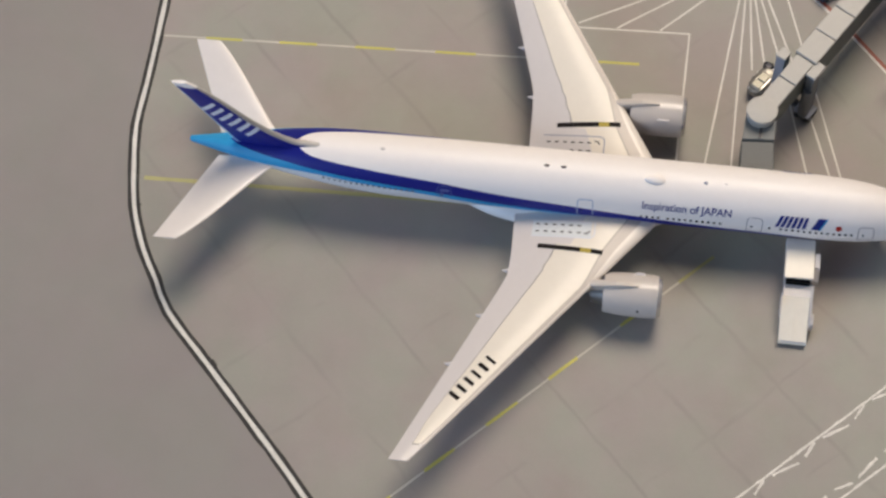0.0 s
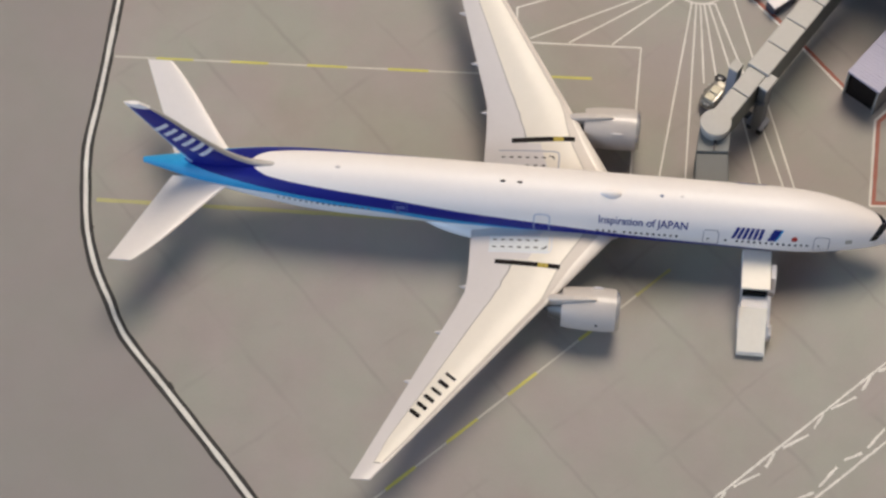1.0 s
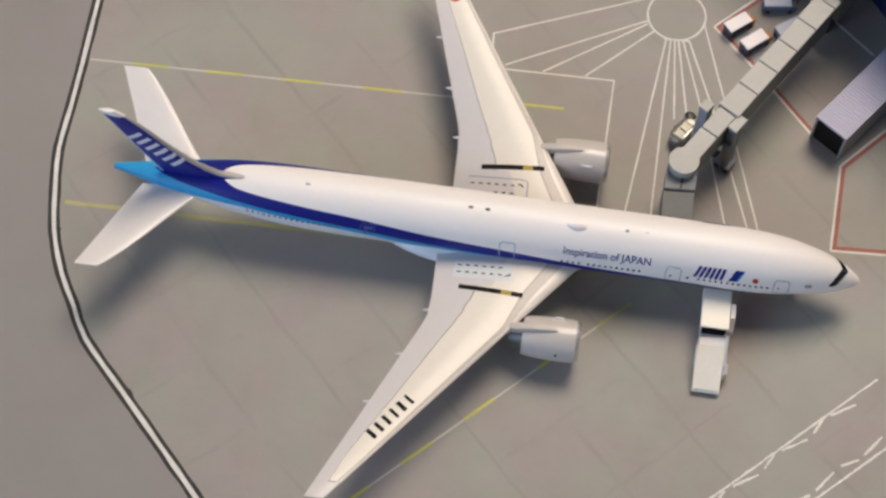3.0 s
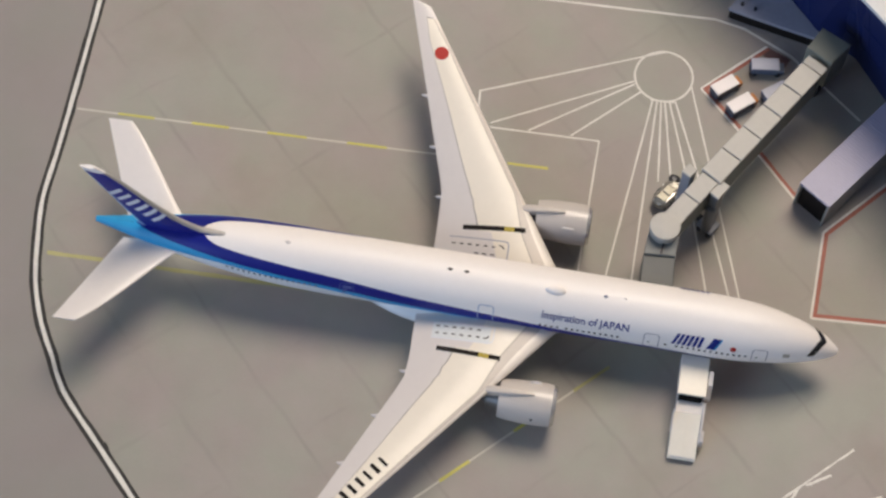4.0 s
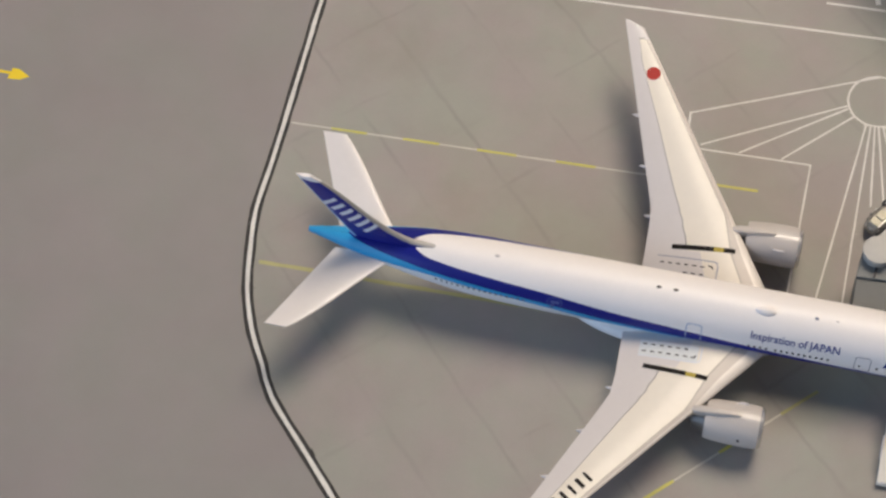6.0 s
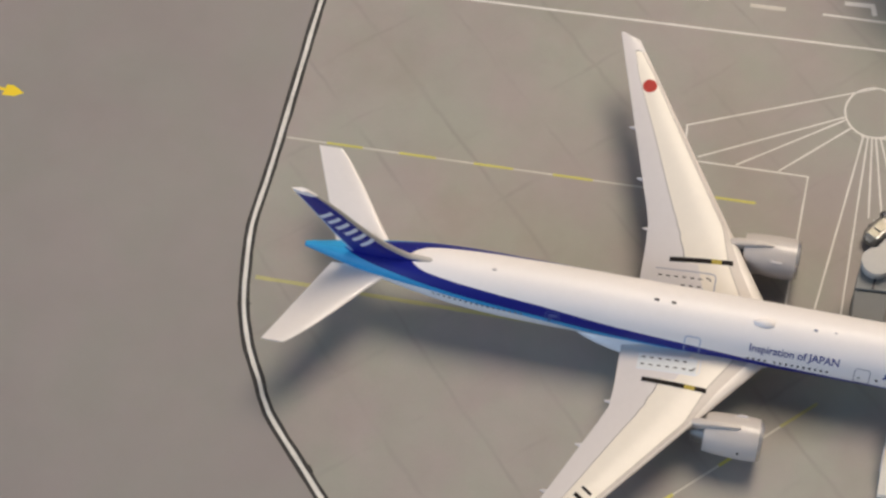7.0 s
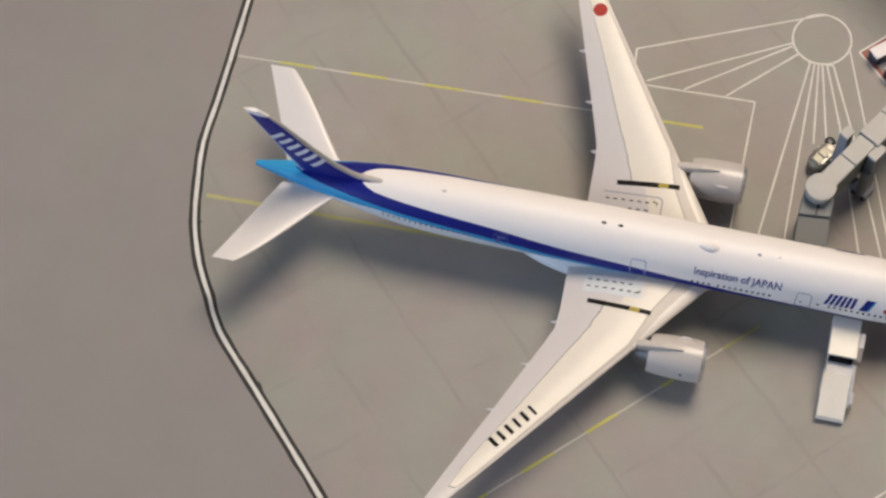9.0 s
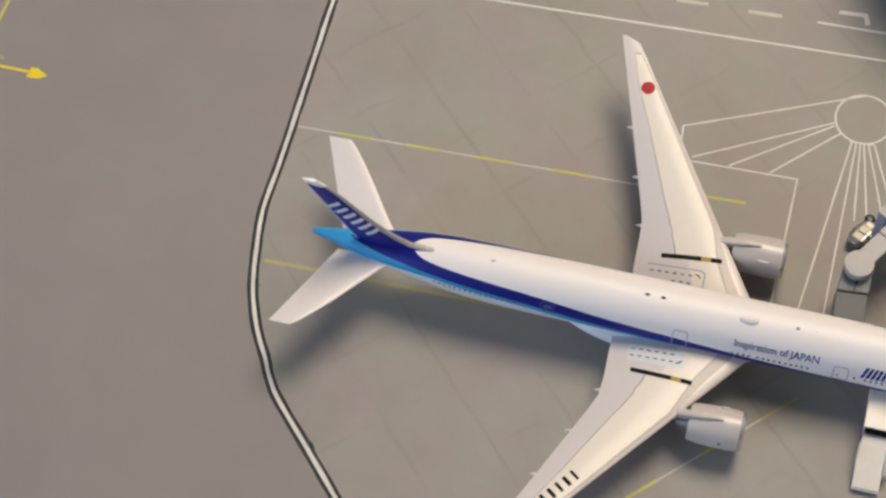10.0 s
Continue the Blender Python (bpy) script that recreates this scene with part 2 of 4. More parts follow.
def box(x0, x1, y0, y1, z0, z1, bevel=0.0, bm=None, seg=1):
    bm = bm or bmesh.new()
    made = bmesh.ops.create_cube(bm, size=1)["verts"]
    for v in made:
        v.co = Vector(((x0 + x1) / 2 + v.co.x * (x1 - x0), (y0 + y1) / 2 + v.co.y * (y1 - y0), (z0 + z1) / 2 + v.co.z * (z1 - z0)))
    if bevel:
        edges = list({e for v in made for e in v.link_edges})
        bmesh.ops.bevel(bm, geom=edges, offset=bevel, segments=seg, affect="EDGES", profile=0.6)
    return bm


def prism(points, z0, z1, bevel=0.0, bm=None):
    """A flat-topped block over a plan outline."""
    bm = bm or bmesh.new()
    low = [bm.verts.new((x, y, z0)) for x, y in points]
    top = [bm.verts.new((x, y, z1)) for x, y in points]
    k = len(points)
    bm.faces.new(low[::-1])
    lid = bm.faces.new(top)
    for i in range(k):
        bm.faces.new((low[i], low[(i + 1) % k], top[(i + 1) % k], top[i]))
    if bevel:
        bmesh.ops.bevel(bm, geom=list(lid.edges), offset=bevel, segments=2, affect="EDGES", profile=0.6)
    return bm


def cylinder(at, axis, radius, length, seg=24, radius2=None, bevel=0.0):
    bm = bmesh.new()
    bmesh.ops.create_cone(bm, cap_ends=True, segments=seg, radius1=radius, radius2=radius if radius2 is None else radius2, depth=length)
    if bevel:
        bmesh.ops.bevel(bm, geom=[e for e in bm.edges if abs(e.verts[0].co.z - e.verts[1].co.z) < 1e-6], offset=bevel, segments=2, affect="EDGES", profile=0.6)
    m = Matrix.Translation(at) @ Vector(axis).to_track_quat("Z", "Y").to_matrix().to_4x4()
    bmesh.ops.transform(bm, matrix=m, verts=bm.verts)
    return bm


def revolve(profile, at, seg=40):
    """A body of turning along x: profile of (x, radius)."""
    bm = bmesh.new()
    rings = []
    for x, r in profile:
        rings.append([bm.verts.new((at[0] + x, at[1] + r * math.cos(a), at[2] + r * math.sin(a))) for a in np.linspace(0, 2 * math.pi, seg, endpoint=False)])
    for a, b in zip(rings, rings[1:]):
        for i in range(seg):
            bm.faces.new((a[i], a[(i + 1) % seg], b[(i + 1) % seg], b[i]))
    return bm


def smooth_path(points, step=2.0):
    """Catmull-Rom through plan points."""
    p = [Vector((*q, 0)) for q in points]
    p = [2 * p[0] - p[1]] + p + [2 * p[-1] - p[-2]]
    out = []
    for i in range(1, len(p) - 2):
        k = max(1, int((p[i + 1] - p[i]).length / step))
        for j in range(k):
            t = j / k
            out.append(0.5 * ((2 * p[i]) + (p[i + 1] - p[i - 1]) * t + (2 * p[i - 1] - 5 * p[i] + 4 * p[i + 1] - p[i + 2]) * t * t + (3 * p[i] - p[i - 1] - 3 * p[i + 1] + p[i + 2]) * t ** 3))
    out.append(p[-2])
    return [(q.x, q.y) for q in out]


def ribbon(points, width, z, bm=None, side=0.0, ragged=0.0, lift=None, seed=1):
    """A flat band along a plan line; lift(x, y) gives the height of a curved ground."""
    bm = bm or bmesh.new()
    rnd = random.Random(seed)
    p = [Vector(q) for q in points]
    rows = []
    for i, q in enumerate(p):
        d = (p[min(i + 1, len(p) - 1)] - p[max(i - 1, 0)]).normalized()
        nrm = Vector((-d.y, d.x))
        w = width / 2 * (1 + ragged * rnd.uniform(-1, 1))
        off = side + ragged * width * 0.3 * rnd.uniform(-1, 1)
        pair = []
        for s in (off + w, off - w):
            c = q + nrm * s
            pair.append(bm.verts.new((c.x, c.y, z + (lift(c.x, c.y) if lift else 0))))
        rows.append(pair)
    for a, b in zip(rows, rows[1:]):
        bm.faces.new((a[0], a[1], b[1], b[0]))
    return bm


def between(a, b, step=3.0):
    k = max(1, int(math.dist(a, b) / step))
    return [(a[0] + (b[0] - a[0]) * i / k, a[1] + (b[1] - a[1]) * i / k) for i in range(k + 1)]


def curve_of(xs, ys):
    """A smooth monotone curve through given points."""
    xs, ys = np.array(xs, float), np.array(ys, float)
    h, d = np.diff(xs), np.diff(ys) / np.diff(xs)
    m = np.zeros_like(xs)
    m[0], m[-1] = d[0], d[-1]
    for i in range(1, len(xs) - 1):
        m[i] = 0 if d[i - 1] * d[i] <= 0 else 2 * d[i - 1] * d[i] / (d[i - 1] + d[i])

    def at(x):
        x = min(max(x, xs[0]), xs[-1])
        i = int(min(max(np.searchsorted(xs, x) - 1, 0), len(h) - 1))
        t = (x - xs[i]) / h[i]
        return float((1 + 2 * t) * (1 - t) ** 2 * ys[i] + t * (1 - t) ** 2 * h[i] * m[i] + t * t * (3 - 2 * t) * ys[i + 1] + t * t * (t - 1) * h[i] * m[i + 1])
    return at


# ---- the room ----
def metre_box(name, x0, x1, y0, y1, z0, z1, mat, kind="structure"):
    ob = part(name, box(x0 * 1000, x1 * 1000, y0 * 1000, y1 * 1000, z0 * 1000, z1 * 1000), mat)
    return tagged(ob, kind=kind)


FLOOR_Z = -0.75
metre_box("floor", -1.7, 1.2, -1.1, 1.7, FLOOR_Z - 0.1, FLOOR_Z, FLOORWOOD)
metre_box("ceiling", -1.7, 1.2, -1.1, 1.7, 1.65, 1.75, CEILPAINT)
metre_box("wall_north", -1.7, 1.2, 1.6, 1.7, FLOOR_Z, 1.65, WALLPAINT)
metre_box("wall_east", 1.1, 1.2, -1.0, 1.6, FLOOR_Z, 1.65, WALLPAINT)
metre_box("wall_west", -1.7, -1.6, -1.0, 1.6, FLOOR_Z, 1.65, WALLPAINT)
bm = box(-1700, -1550, -1100, -1000, -750, 1650)
box(-550, 1200, -1100, -1000, -750, 1650, bm=bm)
box(-1550, -550, -1100, -1000, -750, 120, bm=bm)
box(-1550, -550, -1100, -1000, 1120, 1650, bm=bm)
tagged(part("wall_south", bm, WALLPAINT), kind="structure")
window = tagged(new("window_1"), kind="structure")
for x0, x1, z0, z1 in ((-1550, -1500, 120, 1120), (-600, -550, 120, 1120), (-1500, -600, 120, 170), (-1500, -600, 1070, 1120), (-1075, -1025, 170, 1070)):
    part("window_frame", box(x0, x1, -1085, -1045, z0, z1, 4), FRAMEPAINT, window)
lamp = thing("ceiling_light", (LAMP[0] / MM, LAMP[1] / MM, 1650), "round white ceiling light with a glowing diffuser", "ceiling light")
part("housing", cylinder((0, 0, -20), (0, 0, 1), 490, 40, 64, bevel=6), FRAMEPAINT, lamp, smooth=True)
part("diffuser", cylinder((0, 0, -50), (0, 0, 1), 470, 20, 64, bevel=6), GLOW, lamp, "glowing diffuser", smooth=True)

table = thing("table", (0, 0, -750), "brown wooden table under the printed mat", "table")
part("tabletop", box(-500, 420, -300, 360, 718, 748, 4), TABLEWOOD, table)
for x in (-460, 380):
    for y in (-260, 320):
        part("leg", box(x - 25, x + 25, y - 25, y + 25, 0, 718, 3), TABLEWOOD, table)

# ---- the printed mat ----
mat = tagged(part("ground", box(-420, 330, -240, 300, -2, 0, 0.3), APRON), "printed airport apron mat in warm grey concrete, on the table", "mat", kind="structure")
EDGE = smooth_path([(-110.5, 300), (-111.6, 130), (-112, 86), (-111.7, 56), (-111.4, 30), (-111.6, 12), (-109.8, 0), (-107.4, -11), (-102.8, -22.4), (-97.8, -30.6), (-92.9, -38.9), (-80.5, -51.6), (-67.5, -64.9), (-55.5, -77.4), (-38.5, -96.4), (-18, -119), (10, -152), (60, -212), (83, -239.5)], 4)
bm = bmesh.new()
bm.faces.new([bm.verts.new((x, y, 0.02)) for x, y in [(-419.5, 299.5)] + EDGE[1:] + [(-419.5, -239.5)]])
bmesh.ops.triangulate(bm, faces=bm.faces)
part("taxiway", bm, TAXIWAY, mat, "darker grey printed taxiway")
part("edge_line", ribbon(EDGE, 3.05, 0.04, ragged=0.07, seed=3), LINE_BLACK, mat, "black border of the apron edge line")
part("edge_line", ribbon(EDGE, 1.08, 0.06, ragged=0.16, seed=5), EDGE_WHITE, mat, "white core of the apron edge line")
part("edge_line", ribbon(between((-79.6, -50.2), (-78.2, -51.9), 1), 0.7, 0.05), LINE_BLACK, mat)
part("edge_line", ribbon(between((-108.0, -10.2), (-105.6, -10.6), 1), 0.5, 0.05), LINE_BLACK, mat)


def mark(points, width, m, label="", z=0.05, ragged=0.15, seed=1):
    return part("painted_line", ribbon(points, width, z, ragged=ragged, seed=seed), m, mat, label)


def dash_y(x):
    return 39.4 + (x + 109) * 0.0286


# stand lead-in line: white with yellow dashes
mark(between((-109.6, dash_y(-109.6)), (-12, dash_y(-12))), 0.5, LINE_FADED, seed=11)
for a, b in ((-98.5, -88.7), (-78.8, -68.8), (-58.6, -48), (-37.4, -26.8), (5, 15.6)):
    mark(between((a, dash_y(a)), (b, dash_y(b))), 0.7, LINE_YELLOW, z=0.06, seed=int(a) + 200)
mark(between((-106.5, -2.9), (-20, -1.2)), 1.1, LINE_DULL, ragged=0.14, seed=12)
mark(between((38.6, -9.7), (-40, -88)), 0.5, LINE_FADED, seed=13)
for a, b in ((0.0, 0.10), (0.20, 0.265), (0.385, 0.465), (0.55, 0.635), (0.72, 0.80), (0.89, 0.97)):
    mark(between((38.6 - 78.6 * a, -9.7 - 78.3 * a), (38.6 - 78.6 * b, -9.7 - 78.3 * b)), 0.75, LINE_YELLOW if a else LINE_DULL, z=0.06, seed=int(100 * a))

# turning circle and its fan of lines
CX, CY, CR = 42.2, 75.9, 7.75
mark([(CX + CR * math.cos(a), CY + CR * math.sin(a)) for a in np.linspace(0, 2 * math.pi, 49)], 0.55, LINE_WHITE, z=0.075, seed=21)
k = 0
for a, b in (((42.0, 83.7), (-5.5, 63.1)), ((-5.5, 63.3), (-4.9, 55.5)), ((-1.2, 53.9), (34.6, 73.1)), ((8.9, 53.3), (34.8, 72.2)), ((20.1, 53.6), (37, 70.4)), ((-1.2, 52.6), (27.7, 53.3)), ((27.7, 53.4), (27.3, 15)),
             ((40.1, 67.8), (33.9, 10)), ((41.3, 67.9), (41.0, 10)), ((42.4, 68), (44.4, 44)), ((43.4, 68.1), (48.2, 42)), ((44.6, 68.2), (50.2, 51)), ((46.1, 68.7), (53.9, 49)), ((49.6, 74.8), (56.8, 52)), 
             ((50.2, 51), (59.9, 15)), ((53.9, 49), (66.6, 12)), ((56.8, 52), (69.2, 12)), ((39.5, 68.1), (46.5, 68.4))):
    k += 1
    mark(between(a, b), 0.5, LINE_WHITE, z=0.04 + 0.0016 * k, seed=int(a[0] * 7 + b[1]) % 997)
# service road lines beyond the far wing
for a, b, w in (((-90, 91.7), (54, 96.3), 0.7), ((-15.5, 103.8), (-6.4, 104.2), 1.2), ((-36, 103.4), (-26, 103.6), 1.2), ((5, 104.3), (14.6, 104.6), 1.2), ((24.6, 104.8), (56, 105.4), 0.7), ((54, 96.3), (62, 94.6), 0.7), ((62, 94.6), (75.3, 88), 0.7), ((75.3, 88), (95, 71.2), 0.7), ((30, 109.5), (38, 110), 1.4), ((37.5, 110), (38.5, 106.8), 1.4)):
    mark(between(a, b), w, LINE_FADED if w in (0.9, 1.2) else LINE_WHITE, z=0.05 + 0.004 * (a[1] > 109.8), seed=int(b[0]) % 31 + 40)
# red and white bounded zones
bm = bmesh.new()
bm.faces.new([bm.verts.new((x, y, 0.03)) for x, y in ((66.5, 87.8), (68.5, 90.0), (75.2, 87.0), (73.6, 83.4))])
part("painted_zone", bm, ZONE, mat, "dull red printed corner of the parking zone")
for a, b in (((52.4, 73.9), (68.5, 90)), ((52.4, 73.9), (63, 63.4)), ((63, 63.4), (80.4, 44.4))):
    mark(between(a, b), 0.6, LINE_WHITE, z=0.065 + 0.0003 * (b[1] - a[1]), seed=51)
    d = (Vector(b) - Vector(a)).normalized()
    inward = Vector((d.y, -d.x)) if b[1] > a[1] else Vector((-d.y, d.x))
    mark(between(Vector(a) + inward * 0.8, Vector(b) + inward * 0.8), 1.0, LINE_RED, z=0.04 + 0.0003 * (b[0] - a[0]), seed=52)
for a, b in (((110, 61), (88, 36.6)), ((88, 36.6), (86.8, 12)), ((86.8, 12), (130, 14.6))):
    mark(between(a, b), 0.6, LINE_WHITE, z=0.065 + 0.0002 * (b[1] - a[1]), seed=53)
    d = (Vector(b) - Vector(a)).normalized()
    inward = Vector((-d.y, d.x))
    mark(between(Vector(a) + inward * 0.85, Vector(b) + inward * 0.85), 1.0, LINE_RED, z=0.045 + 0.0002 * (b[0] - a[0]), seed=54)
# service road with broken zigzag edges
mark(between((40, -78.6), (100, -21.1), 1.0), 0.55, EDGE_WHITE, ragged=0.38, seed=61)
mark(between((60, -79.3), (110, -31.8), 1.0), 0.55, EDGE_WHITE, ragged=0.38, seed=62)
step = Vector((11.0, 10.6))
for k in range(-2, 3):
    o = step * k
    for a, b in (((67.2, -53.4), (73.1, -49.7)), ((63.4, -58.6), (65.4, -54.8))):
        mark(between(Vector(a) + o, Vector(b) + o, 0.9), 0.6, EDGE_WHITE, z=0.06, ragged=0.42, seed=k + 70)
    for a, b in (((75.8, -62.3), (79.8, -57.0)), ((81.4, -55.2), (85.6, -53.1))):
        mark(between(Vector(a) + o, Vector(b) + o, 0.9), 0.6, EDGE_WHITE, z=0.06, ragged=0.42, seed=k + 80)
# yellow taxiway arrow
bm = ribbon(between((-215, 39.9), (-190.4, 39.7)), 0.9, 0.05)
head = [bm.verts.new((x, y, 0.05)) for x, y in ((-190.6, 41.3), (-188.6, 41.4), (-185, 39.5), (-187.5, 38.0), (-191, 37.8))]
bm.faces.new(head)
part("painted_arrow", bm, ARROW, mat, "yellow printed direction arrow")
mark(between((-203, 43.2), (-199.6, 42.4)), 0.8, LINE_DULL, seed=92)
mark(between((-205.2, 66), (-206, 50)), 0.9, LINE_YELLOW, seed=91)

# ---- the airliner model ----
plane = thing("model_airliner", (0, 0, 0), "die-cast white twin-engine airliner model with blue cheatline, parked on the mat", "model airplane")
TOP = curve_of([-92.3, -88, -80, -70, -62, -55, -45, 60, 66, 72, 78, 82, 85, 87.5, 89.3, 90.9, 92.1, 92.5], [18.2, 18.6, 19.3, 20.5, 21.2, 21.5, 21.6, 21.6, 21.4, 20.9, 19.8, 18.6, 17.3, 15.9, 14.5, 13.0, 11.7, 11.0])
BOT = curve_of([-92.3, -88, -80, -70, -60, -50, -40, -32, -25, 62, 70, 76, 81, 85, 88, 90.0, 91.8, 92.5], [16.8, 16.0, 14.3, 12.1, 9.9, 7.9, 6.7, 6.2, 6.1, 6.1, 6.2, 6.4, 6.8, 7.3, 8.0, 8.8, 9.9, 11.0])
HALF = curve_of([-92.3, -88, -80, -70, -60, -50, -40, -32, 60, 66, 72, 77, 81.5, 85, 88, 90.2, 91.8, 92.5], [0.5, 1.5, 3.3, 5.2, 6.7, 7.5, 7.75, 7.75, 7.75, 7.6, 7.1, 6.3, 5.3, 4.3, 3.2, 2.1, 1.1, 0.05])


def axis_y(x):
    """The hull stands a little askew on the mat."""
    return -0.05 - 0.0068 * x


def hull(x, a, out=0.0):
    """A point of the fuselage skin: a is 0 at the starboard side, 90 on top, 180 at the port side."""
    a = radians(a)
    c, rz = (TOP(x) + BOT(x)) / 2, (TOP(x) - BOT(x)) / 2
    return Vector((x, axis_y(x) - (HALF(x) + out) * math.cos(a), c + (rz + out) * math.sin(a)))


WHITE_EDGE = curve_of([-64.6, -64.2, -63.2, -61.8, -60, -55, -45, -29, -25, -11.4, 4, 12, 26, 40, 53, 65, 75, 84, 92.3], [89.9, 83, 74, 66, 60, 54, 47.5, 38, 34.5, 23.5, 15, 10, 1, -6, -11, -20, -35, -60, -80])
BLUE_EDGE = curve_of([-92.3, -80.8, -80.2, -78, -72, -66, -58, -45, -30, -13, 5, 20, 40, 60, 92.3], [89.6, 89.5, 78, 62, 44, 36, 30, 24, 15, -1, -15, -27, -39, -51, -83])
SKY_EDGE = curve_of([-92.3, -80, -70, -58, -45, -30, -13, 5, 20, 60, 92.3], [-25, -8, 10, 19, 14.5, 5, -17, -32, -40, -56, -86])


def make_fuselage():
    xs = sorted(set(list(np.linspace(-91.6, -66, 26)) + list(np.linspace(-66, -58, 28)) + list(np.linspace(-58, 60, 60)) + list(np.linspace(60, 84, 22)) + [92.5 - 8.5 * (1 - i / 20) ** 2 for i in range(21)]))
    bm = bmesh.new()
    counts, rings = (7, 4, 5, 8), []
    for x in xs:
        a1 = WHITE_EDGE(x)
        a2 = min(BLUE_EDGE(x), a1 - 0.2)
        a3 = min(SKY_EDGE(x), a2 - 0.2)
        stops = (-90, a3, a2, a1, 90)
        half = [s + (e - s) * i / k for s, e, k in zip(stops, stops[1:], counts) for i in range(k)]
        around = half + [90] + [180 - a for a in half[:0:-1]]
        rings.append([bm.verts.new(hull(x, a)) for a in around])
    n = len(rings[0])
    limit = np.cumsum(counts)
    for xa, a, b in zip(xs, rings, rings[1:]):
        for i in range(n):
            f = bm.faces.new((a[i], a[(i + 1) % n], b[(i + 1) % n], b[i]))
            j = i if i < n / 2 else n - 1 - i
            slot = int(np.searchsorted(limit, j, side="right"))
            f.material_index = (1, 3, 2, 0)[min(slot, 3)]
            if xa < -64.6 and slot == 3:
                f.material_index = 2 if xa > -80.8 else 3
    bm.faces.new(rings[0])
    bm.faces.new(rings[-1])
    return part("fuselage", bm, [HULL, BELLY, BLUE, SKYBLUE], plane, "white hull with a dark and light blue cheatline sweeping up to the tail", smooth=True)


fuselage = make_fuselage()

# belly fairing
bm = bmesh.new()
rings = []
for x in np.linspace(-27, 31, 30):
    s = max(1 - abs((x - 2) / 29.5) ** 2.6, 0) ** 0.6
    rings.append([bm.verts.new((x, -0.2 + (5.5 + 4.0 * s) * math.cos(a) * (0.2 + 0.8 * s), 7.6 + 3.6 * math.sin(a) * (0.1 + 0.9 * s))) for a in np.linspace(0, 2 * math.pi, 28, endpoint=False)])
for a, b in zip(rings, rings[1:]):
    for i in range(28):
        bm.faces.new((a[i], a[(i + 1) % 28], b[(i + 1) % 28], b[i]))
part("belly_fairing", bm, BELLY, plane, smooth=True)

# wings: (|y|, x) of the leading and trailing edges, starboard and port
WING = {-1: (((4, 26.7), (9, 23.0), (75, -25.2), (76.2, -26.2)), ((4, -10.4), (9, -10.3), (20, -9.9), (25.5, -10.1), (30, -11.7), (76.2, -30.7))),
        1: (((4, 25.4), (9, 22.3), (75.2, -20.7), (76.0, -22.9), (76.7, -25.0)), ((4, -9.0), (9, -9.0), (21, -9.3), (25.8, -9.7), (30, -11.0), (76.7, -26.0)))}


def wing_edges(y, s):
    le, te = WING[s]
    return float(np.interp(abs(y), *zip(*le))), float(np.interp(abs(y), *zip(*te)))


def foil(f):
    x = max(1 - f, 0.0)
    return 5 * (0.2969 * math.sqrt(x) - 0.126 * x - 0.3516 * x * x + 0.2843 * x ** 3 - 0.1036 * x ** 4)


def wing_z(x, y, s, upper=True):
    le, te = wing_edges(y, s)
    chord = le - te
    f = min(max((x - te) / chord, 0), 1)
    t = chord * (0.125 - 0.045 * abs(y) / 76)
    mid = 10.3 + 0.105 * abs(y) - 0.30 * t + (f - 0.5) * chord * (0.035 - 0.05 * abs(y) / 76)
    return mid + (0.62 if upper else -0.38) * 2 * t * foil(f) * 0.8


